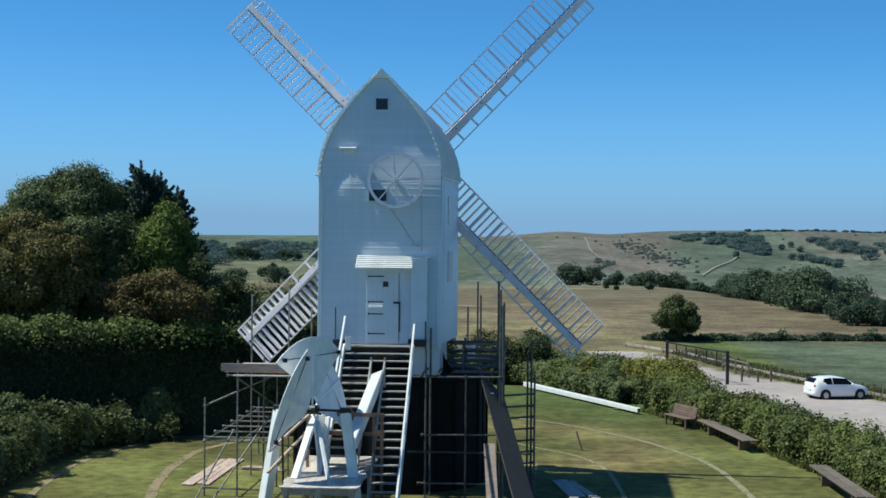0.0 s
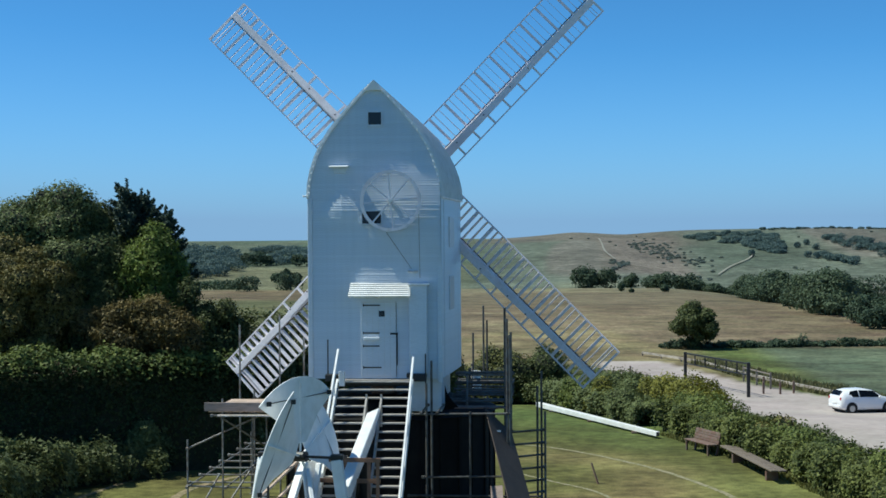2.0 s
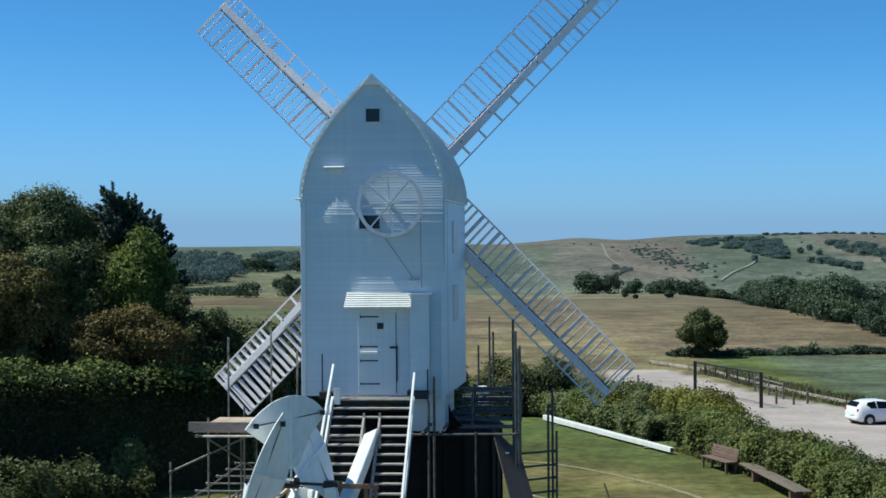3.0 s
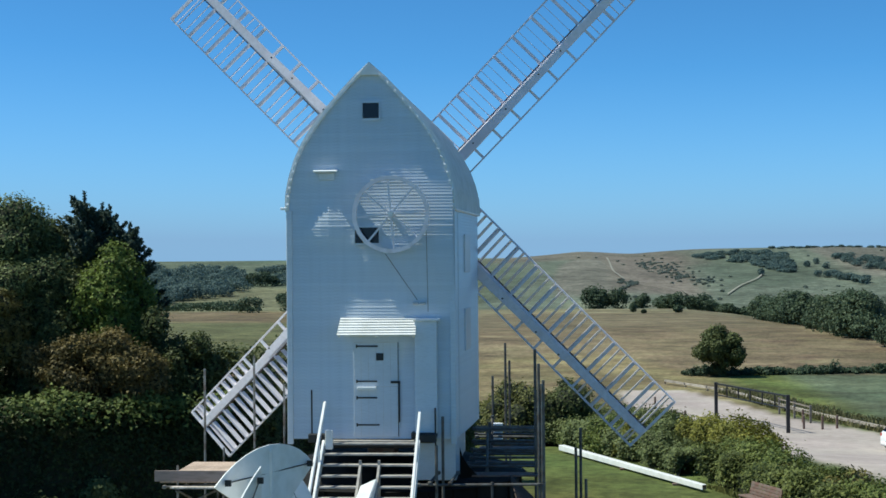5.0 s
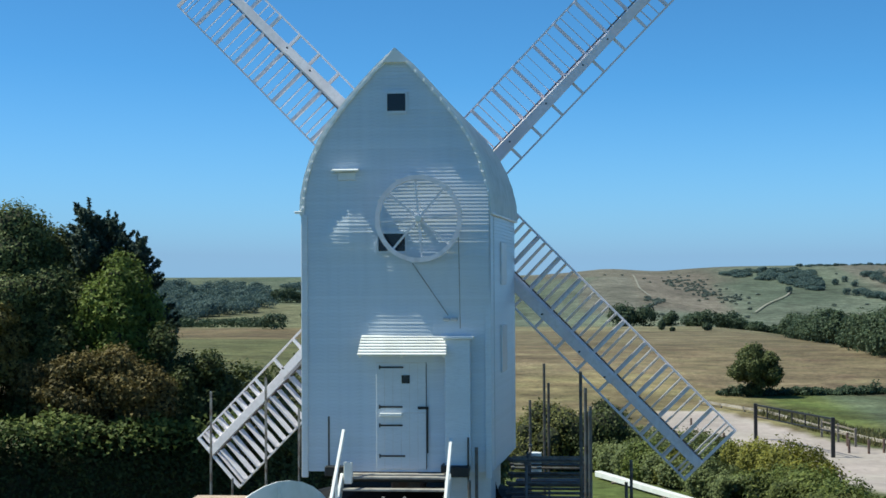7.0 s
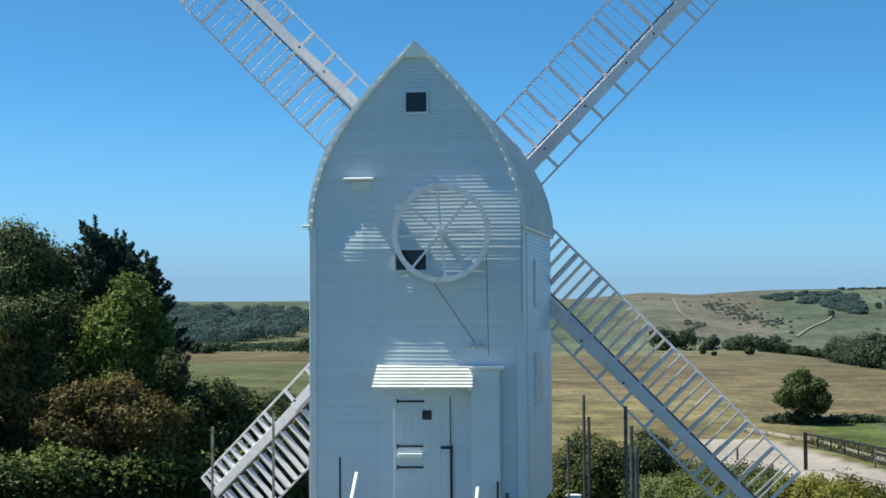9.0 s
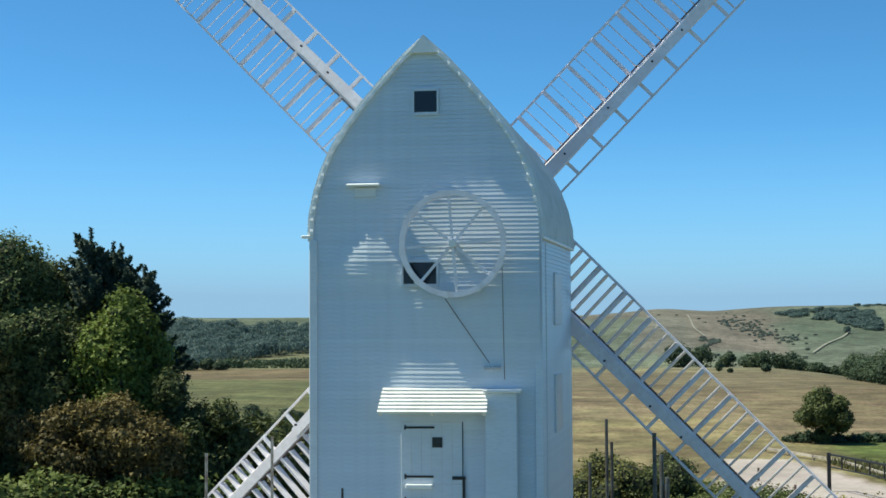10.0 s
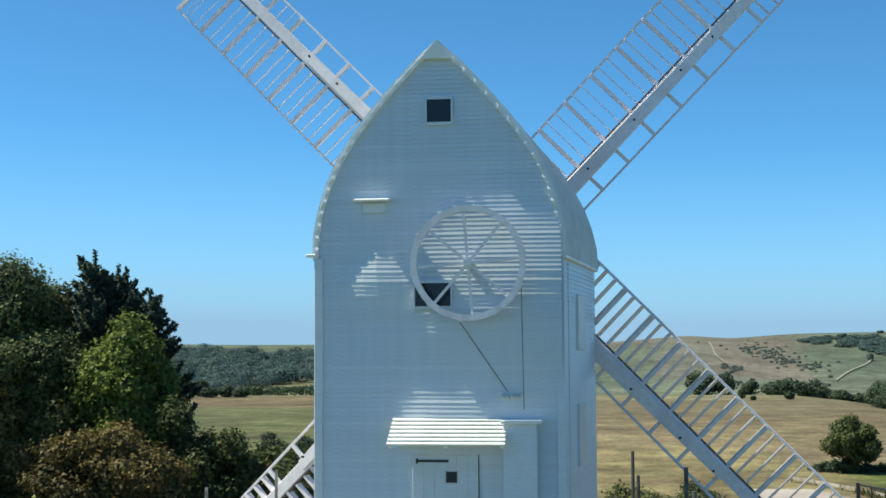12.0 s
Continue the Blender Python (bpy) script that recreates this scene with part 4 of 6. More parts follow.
# ---- the tail ladder, tailpole and fan carriage ----
def tail_ladder():
    lad = thing("ladder", Matrix.Translation((0.05, -3.1, 0)), label="long white mill ladder with open grey treads and plank handrails", category="ladder", group="")
    top, bot = Vector((0, 2.55, 3.58)), Vector((0, -3.65, -1.0))
    for sgn in (-1, 1):
        x = sgn * 1.06
        part("stringer", beam_bm((x, bot.y, bot.z + 0.02), (x, top.y, top.z), 0.06, 0.24, 0.01), WHITE_TRIM, lad)
        rail = part("handrail", beam_bm((x + 0.02 * sgn, bot.y - 0.05, -0.38), (x + 0.02 * sgn, top.y + (0.32 if sgn < 0 else 0.12), 4.46 if sgn < 0 else 4.31), 0.065, 0.09, 0.012), WHITE_TRIM, lad)
        for k in range(5):
            p = bot.lerp(top, 0.06 + k * 0.21)
            part("baluster", beam_bm((x + 0.02 * sgn, p.y, p.z - 0.05), (x + 0.02 * sgn, p.y, p.z + 0.6), 0.05, 0.05), WHITE_TRIM, rail)
    for x in (-0.17, 0.24):
        part("inner_stringer", beam_bm((x, bot.y, bot.z + 0.02), (x, top.y - 0.55, top.z - 0.40), 0.05, 0.18), LEDGE, lad)
    full = part("tread", boxed(2.06, 0.19, 0.04, None, 0.006), LEDGE, lad)
    left = part("tread", boxed(0.86, 0.19, 0.04, None, 0.006), LEDGE, lad)
    right = part("tread", boxed(0.79, 0.19, 0.04, None, 0.006), LEDGE, lad)
    n = 23
    full_used = left_used = False
    for k in range(n):
        p = top.lerp(bot, k / n)
        if k < 3:
            if full_used:
                share("tread", full.data, lad, Matrix.Translation((0, p.y, p.z)))
            else:
                full.matrix_basis = Matrix.Translation((0, p.y, p.z))
            full_used = True
        else:
            ml, mr = Matrix.Translation((-0.61, p.y, p.z)), Matrix.Translation((0.66, p.y, p.z))
            if left_used:
                share("tread", left.data, lad, ml)
                share("tread", right.data, lad, mr)
            else:
                left.matrix_basis, right.matrix_basis = ml, mr
            left_used = True
    part("platform", boxed(2.3, 0.24, 0.045, Matrix.Translation((0, 2.96, 3.58)), 0.006), LEDGE, lad)
    for sgn in (-1, 1):
        part("head_block", boxed(0.42, 0.2, 0.2, Matrix.Translation((sgn * 1.22, 2.72, 3.68)), 0.015), BLACK, lad, "black iron ladder bracket")
    part("rail_post", boxed(0.16, 0.14, 0.42, Matrix.Translation((-0.93, 2.45, 3.68)), 0.01), WHITE_TRIM, lad)
    for x in (-0.17, 0.24):
        part("upright", boxed(0.05, 0.05, 0.9, Matrix.Translation((x, 1.9, 2.85))), LEDGE, lad)
    return lad


tail_ladder()
pb = beam_bm((0.16, -1.6, 2.82), (-0.24, -5.0, 1.25), 0.30, 0.36, 0.02)
for v in pb.verts:
    if v.co.y > -2.2 and v.co.x < 0.14:
        v.co += Vector((-0.028, -0.238, -0.11))
pole = part("tailpole", pb, WHITE_TRIM)
tagged(pole, label="thick white painted tailpole sloping between the ladder treads", category="tailpole")


def fan_carriage():
    f = thing("fantail", Matrix.Translation((-1.25, -5.5, 0)), label="white fantail with broad sector blades on a white timber frame", category="fantail")
    hub = Vector((0, 0, 2.22))
    ax = Vector((math.cos(radians(15)), -math.sin(radians(15)), 0))
    fw = Vector((-math.sin(radians(15)), -math.cos(radians(15)), 0))
    part("hub", tube_bm(hub - ax * 0.16, hub + ax * 0.16, 0.13, 12), BLACK, f, "black iron hub")
    part("shaft", tube_bm(hub - ax * 0.95, hub + ax * 0.95, 0.035, 8), BLACK, f)
    for k in (0, 1, 3, 4):
        th = radians(88 - 72 * k)
        r = fw * math.cos(th) + Vector((0, 0, math.sin(th)))
        t = ax.cross(r)
        b = radians(-75)
        ch = ax * math.cos(b) + t * math.sin(b)
        nn = r.cross(ch).normalized()
        bm = bmesh.new()
        n = 10
        front, back = [], []
        for side, row in ((0.012, front), (-0.012, back)):
            for i in range(n + 1):
                u = -1 + 2 * i / n
                a = u * radians(45)
                for rad in (0.35, 1.0, 1.98):
                    w = r * (rad * math.cos(a) if rad > 1.5 else rad * 0.95) + ch * (math.sin(a) * rad * (1.0 if rad > 1.5 else 1.05))
                    curl = 0.10 * u * u * (rad / 2)
                    row.append(bm.verts.new(hub + w + nn * (side + curl)))
        for i in range(n):
            for j in range(2):
                a0 = i * 3 + j
                bm.faces.new((front[a0], front[a0 + 1], front[a0 + 4], front[a0 + 3]))
                bm.faces.new((back[a0 + 3], back[a0 + 4], back[a0 + 1], back[a0]))
        edge = [0, 1, 2] + [3 * i + 2 for i in range(1, n + 1)] + [3 * n + 1, 3 * n] + [3 * i for i in range(n - 1, 0, -1)]
        for a0, b0 in zip(edge, edge[1:] + edge[:1]):
            bm.faces.new((front[b0], front[a0], back[a0], back[b0]))
        bmesh.ops.recalc_face_normals(bm, faces=bm.faces)
        bl = part("blade", bm, WHITE_TRIM, f, "white curved sheet fan blade")
        part("stem", beam_bm(hub + r * 0.1, hub + r * 1.9 - nn * 0.03, 0.05, 0.04), WHITE_TRIM, bl)
        part("tie_rod", tube_bm(hub + r * 1.45 + ch * -1.15, hub + r * 1.45 + ch * 1.15, 0.012, 5), BLACK, bl)
        for sg in (-1, 1):
            part("corner_iron", boxed(0.11, 0.06, 0.11, Matrix.Translation(hub + r * 1.45 + ch * sg * 1.16 - nn * 0.02)), BLACK, bl)
    for sg in (-1, 1):
        part("side_post", beam_bm((sg * 0.93, -0.24 * sg, 2.18), (sg * 1.36, -0.25, -1.02), 0.28, 0.26, 0.015), WHITE_TRIM, f)
        part("bearing", boxed(0.32, 0.22, 0.14, Matrix.Translation((sg * 0.94, -0.25 * sg, 2.24)), 0.02), BLACK, f)
    part("leg", beam_bm((0.02, 0.35, 2.05), (-0.36, -0.75, 0.45), 0.20, 0.12, 0.012), WHITE_TRIM, f)
    part("leg", beam_bm((0.10, 0.35, 1.85), (0.55, -0.75, 0.45), 0.10, 0.09, 0.012), WHITE_TRIM, f)
    part("leg", beam_bm((0.30, 1.0, 1.9), (0.16, 0.6, 0.45), 0.14, 0.10, 0.012), WHITE_TRIM, f)
    deck = part("deck", boxed(1.9, 0.10, 0.16, Matrix.Translation((0.45, -1.95, 0.34))), TIMBER, f, "pale bare plank deck")
    p0 = part("plank", boxed(2.02, 0.152, 0.04, None, 0.005), PALE, deck)
    p0.matrix_basis = Matrix.Translation((0.45, -1.98, 0.45))
    for k in range(1, 33):
        share("plank", p0.data, deck, Matrix.Translation((0.45 + 0.05 * math.sin(k * 7), -1.98 + 0.163 * k, 0.45 + 0.005 * math.sin(k * 5))) @ Matrix.Rotation(radians(0.6 * math.sin(k * 3)), 4, "Z"))
    for jx in (-0.4, 0.45, 1.3):
        part("joist", boxed(0.12, 5.3, 0.20, Matrix.Translation((jx, 0.62, 0.33))), TIMBER, f)
    # bare timber braces and a guard rail
    part("brace", beam_bm((-0.12, 0.3, 2.06), (-1.08, -0.55, 1.15), 0.09, 0.05), TIMBER, f, "bare timber brace")
    part("brace", beam_bm((-0.15, 0.3, 1.62), (-1.12, -0.55, 0.58), 0.09, 0.05), TIMBER, f, "bare timber brace")
    for x, y in ((0.9, 1.6), (1.55, 1.2), (1.78, 1.15), (-0.3, 1.2)):
        part("rail_post", boxed(0.08, 0.08, 3.0, Matrix.Translation((x, y, 0.5))), BROWN, f, "brown timber post")
    for zz in (1.95, 1.42):
        part("guard_rail", beam_bm((0.25, 1.3, zz), (1.85, 1.15, zz), 0.04, 0.11), BROWN, f, "brown timber rail")
    part("iron_rod", tube_bm((-0.75, -0.35, 1.55), (-0.72, -0.35, 0.1), 0.03, 6), BLACK, f)
    part("iron_rod", tube_bm((-1.1, -0.3, 1.3), (0.1, -0.2, 1.2), 0.015, 6), BLACK, f)
    for x in (-0.4, 1.3):
        for y in (-1.85, 2.6):
            part("deck_leg", boxed(0.14, 0.14, 1.5, Matrix.Translation((x, y, -0.3)), 0.01), TIMBER, f)
        part("carriage_wheel", tube_bm((x - 0.05, -0.2, -0.62), (x + 0.05, -0.2, -0.62), 0.38, 20), BLACK, f, "black iron carriage wheel")
    return f


fan_carriage()


# ---- scaffolding ----
def scaffold(name, label, standards, ledgers, boards=(), m=None, steel=None, r=0.026):
    steel = steel or STEEL
    s = thing(name, m, label=label, category="scaffold", group="scaffolding")
    for (x, y, z0, z1) in standards:
        st = part("standard", tube_bm((x, y, gz(x, y) if z0 == 0 else z0), (x, y, z1), r + 0.002, 8), steel, s)
        if z0 == 0:
            part("base_plate", boxed(0.15, 0.15, 0.012, Matrix.Translation((x, y, gz(x, y) + 0.006))), steel, st)
    for a, b in ledgers:
        lg = part("ledger", tube_bm(a, b, r, 8), steel, s)
        for e in (a, b):
            part("coupler", boxed(0.09, 0.09, 0.08, Matrix.Translation(e), 0.015), steel, lg)
    for (x, y, z, lx, ly, rz, mt) in boards:
        part("board", boxed(lx, ly, 0.04, Matrix.Translation((x, y, z)) @ Matrix.Rotation(radians(rz), 4, "Z"), 0.005), mt, s, "scaffold board")
    return s


# beside the lawn edge of the roundhouse
X0, X1, X2, X3 = -5.2, -4.2, -3.72, -3.3
led = []
for z in (0.70, -0.75):
    led += [((X0, -1, z), (X3 + 0.15, -1, z - 0.05))]
for k in range(7):
    y = -0.6 + 1.3 * k
    led.append(((X0 - 0.05, y, 0.74), (X3 + 0.3, y + 0.1, 0.72)))
led += [((X0, -1.1, 0.68), (X0 + 0.1, 7.5, 0.68)), ((X1 + 0.1, -1.1, 0.68), (X1 + 0.1, 7.5, 0.68)), ((X3, -1, 0.68), (X3, 7.5, 0.68)), ((X0, -1, 1.75), (X3 + 0.3, -0.2, 2.72)),
        ((X1, -1, 2.6), (X3, 0.6, 1.6)), ((X1 - 0.2, -0.6, 0.95), (X0 + 0.1, -3.2, -0.95)), ((X3, -0.6, 1.4), (X1 - 0.5, -2.4, -0.95)),
        ((X1 - 0.3, -1.0, 2.68), (-2.6, -0.8, 2.74)), ((X1 - 0.2, 2.2, 2.68), (-2.6, 2.2, 2.74)), ((X1, -1, 2.62), (X1, 3, 2.62)), ((X3, -1, 2.62), (X3, 3, 2.62))]
std = [(X0 + 0.1, 7.4, 0, 1.1), (X3, 7.4, 0, 1.1), (X0, -1, 0, 2.0), (X1, -1, 0, 3.15), (X2, 0.8, 0, 2.75), (X3, 0.8, 0, 2.75), (X1 - 0.1, 4.0, 0, 2.9), (X3, 3.0, 0, 5.3), (-4.5, 2.8, 0, 5.0), (-2.55, 3.0, 0, 4.6)]
brd = [(-3.35, -0.9 + 0.235 * k, 2.79, 2.5, 0.225, rnd.uniform(-2, 2), TIMBER) for k in range(13)]
left_scaffold = scaffold("scaffold", "grey steel tube scaffold carrying bare timber boards", std, led, brd)
TOE = mat("pinkish_scaffold_board", (0.36, 0.285, 0.25), 0.8, spots=(0.29, 0.22, 0.19), scale=2, grain=(0.24, 0.19, 0.16), grain_scale=14, bump=0.2, stretch=(0.2, 1, 1))
part("toe_board", boxed(2.6, 0.035, 0.24, Matrix.Translation((-3.4, -1.06, 2.93)), 0.004), TOE, left_scaffold)
part("toe_board", boxed(1.9, 0.16, 0.04, Matrix.Translation((-3.35, -1.20, 2.70)), 0.004), PALE, left_scaffold)

# in front of and beside the black roundhouse
std = [(1.5, -0.65, 0, 3.55), (1.62, -0.3, 0, 4.15), (2.72, -0.65, 0, 2.75), (3.76, -0.65, 0, 5.35), (3.83, -0.66, 0, 4.9), (3.86, -0.2, 0, 4.95), (3.68, 0.4, 0, 5.6),
       (4.60, 1.0, 0, 3.3), (4.72, 1.4, 0, 3.7), (4.82, 0.8, 0, 2.6), (2.5, 6.6, 0, 4.5), (2.85, 6.5, 0, 5.4), (2.95, 6.9, 0, 4.9), (3.75, 5.2, 0, 3.2)]
led = [((1.1, -0.65, 2.68), (3.85, -0.65, 2.70)), ((1.4, -0.65, 0.92), (3.8, -0.65, 0.95)), ((1.0, -0.75, 0.42), (4.7, -0.7, 0.4)), ((1.3, -0.65, -0.55), (3.8, -0.65, -0.55)),
       ((3.76, -0.65, 2.70), (3.76, 5.4, 2.72)), ((2.2, 2.5, 3.55), (3.85, 2.5, 3.56)), ((2.2, 2.6, 3.25), (3.85, 2.6, 3.25)), ((2.2, 2.4, 2.95), (3.85, 2.4, 2.95)),
       ((2.1, 1.2, 2.9), (3.85, 1.2, 2.9)), ((2.1, 3.9, 3.4), (3.85, 3.9, 3.4)), ((2.1, 5.2, 3.1), (3.85, 5.2, 3.1)), ((1.35, -0.65, 2.72), (1.52, -0.3, 2.9)), ((1.8, -0.65, 2.72), (1.95, -0.3, 2.9))]
for k in range(7):
    led.append(((2.15, 0.9 + 0.62 * k, 2.88 + 0.11 * (k % 4)), (3.85, 0.9 + 0.62 * k, 2.88 + 0.11 * (k % 4))))
for y in (1.0, 2.6, 4.2):
    led.append(((2.55, y, 2.75), (2.55, y + 0.5, 3.6)))
for k in range(8):
    z = -0.5 + 0.36 * k
    led.append(((3.8, 0.5, z), (4.75, 1.0 + 0.05 * (k % 3), z + 0.01)))
brd = [(3.0, (0.3, 0.55, 2.4, 4.9, 5.15)[k], 2.76, 1.6, 0.225, rnd.uniform(-2, 2), WOOD_DARK) for k in range(5)]
right_scaffold = scaffold("scaffold", "steel tube scaffold with guard rails beside the roundhouse, darkened for shade", std, led, brd, steel=STEEL_SHADED, r=0.031)
for y, z in ((3.4, 3.45),):
    part("guard_board", boxed(1.65, 0.035, 0.15, Matrix.Translation((3.0, y, z)), 0.004), WOOD_GREY, right_scaffold)
# a white drum by the far guard rail
can = part("drum", tube_bm((2.62, 5.9, 2.75), (2.62, 5.9, 3.3), 0.17, 14), WHITE_TRIM)
tagged(can, label="white plastic drum resting on the scaffold", category="drum")

# brown sheeting boards that lean from the roundhouse to the lawn
def sheet(name, a, b, w, normal, mtl, label):
    """A flat sheet between two points, turned to face along the normal."""
    a, b = Vector(a), Vector(b)
    d = (b - a).normalized()
    q = Vector(normal)
    q = (q - d * q.dot(d)).normalized()
    s = q.cross(d)
    m = Matrix((s, q, d)).transposed().to_4x4()
    m.translation = (a + b) / 2
    ob = part(name, boxed(w, 0.03, (b - a).length, m, 0.004), mtl)
    return tagged(ob, label=label, category="panel", group="leaning sheets")


# the sheet's brown is taken darker to paint its shaded face
SHEET = mat("brown_weathered_ply", (0.062, 0.042, 0.030), 0.85, spots=(0.04, 0.028, 0.022), scale=1.5, grain=(0.062, 0.048, 0.038), grain_scale=9, bump=0.2)
sheet("leaning_sheet", (3.48, 0.25, 2.4), (4.80, -7.6, -0.85), 1.2, (0.75, -0.35, 0.5), SHEET, "brown weathered plywood sheet leaning down to the lawn, darkened for shade")
sheet("leaning_sheet", (3.45, -0.75, 0.7), (3.60, -2.4, -0.98), 0.34, (0, -1, 0.3), TOE, "pale bare board propped against the scaffold")
sign = part("board_sign", boxed(0.34, 0.02, 0.09, Matrix.Translation((3.45, -0.70, 2.22))), BLACK)
tagged(sign, label="small dark sign with white lettering on the scaffold", category="sign")
part("lettering", boxed(0.26, 0.006, 0.045, Matrix.Translation((3.45, -0.714, 2.22))), WHITE_TRIM, sign)


def tarp():
    bm = bmesh.new()
    vs = []
    for i in range(9):
        t = i / 8
        x = 1.98 + 0.45 * t
        zt = 3.45 - 0.75 * t ** 0.6
        vs.append((bm.verts.new((x, -0.05 + 0.3 * t, zt)), bm.verts.new((x - 0.06 * math.sin(t * 3), -0.02 + 0.3 * t, 2.72))))
    for a, b in zip(vs, vs[1:]):
        bm.faces.new((a[0], a[1], b[1], b[0]))
    bmesh.ops.solidify(bm, geom=bm.faces[:], thickness=0.02)
    return tagged(part("tarpaulin", bm, DARK), label="dark blue tarpaulin hung beside the mill body", category="tarpaulin")


tarp()

# ---- things on the lawn ----
TOE_PALE = mat("pinkish_new_plank", (0.60, 0.45, 0.37), 0.8, spots=(0.50, 0.37, 0.30), scale=2, grain=(0.34, 0.27, 0.23), grain_scale=14, bump=0.2, stretch=(1, 0.2, 1), rand=0.1)


def plank_pile(name, x, y, rz, lengths, w, material, label):
    t = thing(name, Matrix.Translation((x, y, gz(x, y))) @ Matrix.Rotation(radians(rz), 4, "Z"), label=label, category="planks", group="timber piles")
    rr = random.Random(int(x * 100))
    for k, n in enumerate(lengths):
        part("plank", boxed(w, n, 0.045, Matrix.Translation(((k % 4) * (w + 0.015) - 0.3, rr.uniform(-.2, .2), 0.03 + 0.055 * (k // 4))) @ Matrix.Rotation(radians(rr.uniform(-3, 3)), 4, "Z"), 0.005), material, t)
    return t


plank_pile("timber_pile", -5.85, 3.5, -3, (5.2, 5.4, 5.0, 5.3), 0.20, TOE_PALE, "pale bare scaffold planks lying on the lawn")
plank_pile("timber_pile", -4.4, 4.2, 80, (1.6, 1.3, 1.5, 1.2, 1.1), 0.16, TIMBER, "short bare offcuts lying on the grass")
plank_pile("timber_pile", 6.1, 1.2, 10, (3.2, 3.0, 3.1), 0.26, LEDGE, "grey painted boards lying on the shaded lawn")
stake = part("stake", beam_bm((6.75, 9.6, -1.1), (6.5, 9.9, -0.3), 0.05, 0.05), WOOD_DARK)
tagged(stake, label="short dark stake leaning in the grass", category="stake")


def spare_sail_stock():
    s = thing("spare_stock", label="long white tapered sail beam lying on blocks at the lawn edge", category="beam")
    a, b = Vector((4.7, 32.6, 0.22)), Vector((9.8, 21.2, 0.20))
    a.z += gz(a.x, a.y)
    b.z += gz(b.x, b.y)
    m, n = along(a, b)
    bm = boxed(0.30, 0.24, n, None, 0.02)
    for v in bm.verts:
        if v.co.z > 0:
            v.co.x *= 0.62
            v.co.y *= 0.85
    bm.transform(m)
    part("beam", bm, WHITE_TRIM, s)
    part("end_grain", boxed(0.15, 0.17, 0.01, Matrix.Translation((0, 0, 0))), WOOD_DARK, s).matrix_basis = m @ Matrix.Translation((0, 0, n / 2))
    for t in (0.15, 0.5, 0.85):
        p = a.lerp(b, t)
        g0 = gz(p.x, p.y)
        part("block", boxed(0.5, 0.2, p.z - 0.115 - g0, Matrix.Translation((p.x, p.y, (p.z - 0.115 + g0) / 2)), 0.01), WOOD_DARK, s)


spare_sail_stock()


def bench():
    t = thing("bench", Matrix.Translation((11.2, 17.2, gz(11.2, 17.2))) @ Matrix.Rotation(radians(-68), 4, "Z"),
              label="dark brown wooden bench with a slatted back on the lawn", category="bench")
    L = 2.0
    for x in (-L / 2 + 0.12, L / 2 - 0.12):
        part("leg", boxed(0.08, 0.08, 0.42, Matrix.Translation((x, -0.2, 0.21)), 0.006), WOOD_DARK, t)
        part("leg", beam_bm((x, 0.18, 0), (x, 0.34, 0.86), 0.08, 0.08), WOOD_DARK, t)
        part("arm", boxed(0.07, 0.5, 0.05, Matrix.Translation((x, 0.02, 0.40)), 0.006), WOOD_DARK, t)
    for k in range(4):
        part("seat_slat", boxed(L, 0.11, 0.035, Matrix.Translation((0, -0.21 + 0.125 * k, 0.44)), 0.006), WOOD_DARK, t)
    for k in range(4):
        part("back_slat", boxed(L, 0.03, 0.10, Matrix.Translation((0, 0.22 + 0.028 * k, 0.52 + 0.108 * k)) @ Matrix.Rotation(radians(-14), 4, "X"), 0.006), WOOD_DARK, t)


bench()


BENCH_PLANK = mat("dark_weathered_plank", (0.150, 0.120, 0.092), 0.85, spots=(0.095, 0.075, 0.058), scale=3, grain=(0.19, 0.16, 0.13), grain_scale=18, bump=0.3, rand=0.12)


def long_bench(a, b, label):
    a, b = Vector(a), Vector(b)
    d = b - a
    t = thing("long_bench", Matrix.Translation(((a.x + b.x) / 2, (a.y + b.y) / 2, gz((a.x + b.x) / 2, (a.y + b.y) / 2))) @ Matrix.Rotation(math.atan2(d.y, d.x), 4, "Z"), label=label, category="bench", group="low plank benches")
    n = d.length
    for k, off in enumerate((-0.15, 0.15)):
        part("seat_plank", boxed(n, 0.27, 0.06, Matrix.Translation((0.03 * k, off, 0.45)), 0.012), BENCH_PLANK, t)
    for x in (-n / 2 + 1.4, n / 2 - 0.8):
        part("block_leg", boxed(0.16, 0.44, 0.43, Matrix.Translation((x, 0, 0.21)), 0.015), WOOD_DARK, t)
    return t


long_bench((12.05, 16.0, 0), (13.0, 9.8, 0), "low bench of thick dark weathered planks beside the hedge")
long_bench((14.3, 4.2, 0), (14.45, -1.8, 0), "low bench of thick dark weathered planks beside the hedge")
STONE = mat("pale_flint_rubble", (0.45, 0.43, 0.38), 0.9, spots=(0.25, 0.24, 0.22), scale=6, bump=0.6)
bm = bmesh.new()
for k in range(26):
    a = rnd.uniform(0, 6.28)
    r = rnd.uniform(0, 0.45)
    v = bmesh.ops.create_icosphere(bm, subdivisions=1, radius=rnd.uniform(0.06, 0.16))["verts"]
    bmesh.ops.translate(bm, verts=v, vec=(13.6 + r * math.cos(a), 14.0 + 1.6 * r * math.sin(a), gz(13.6, 14.0) + 0.08 + 0.25 * (0.45 - r)))
tagged(part("rubble_heap", bm, STONE), label="small heap of pale rubble behind the low bench", category="rubble", kind="stuff")


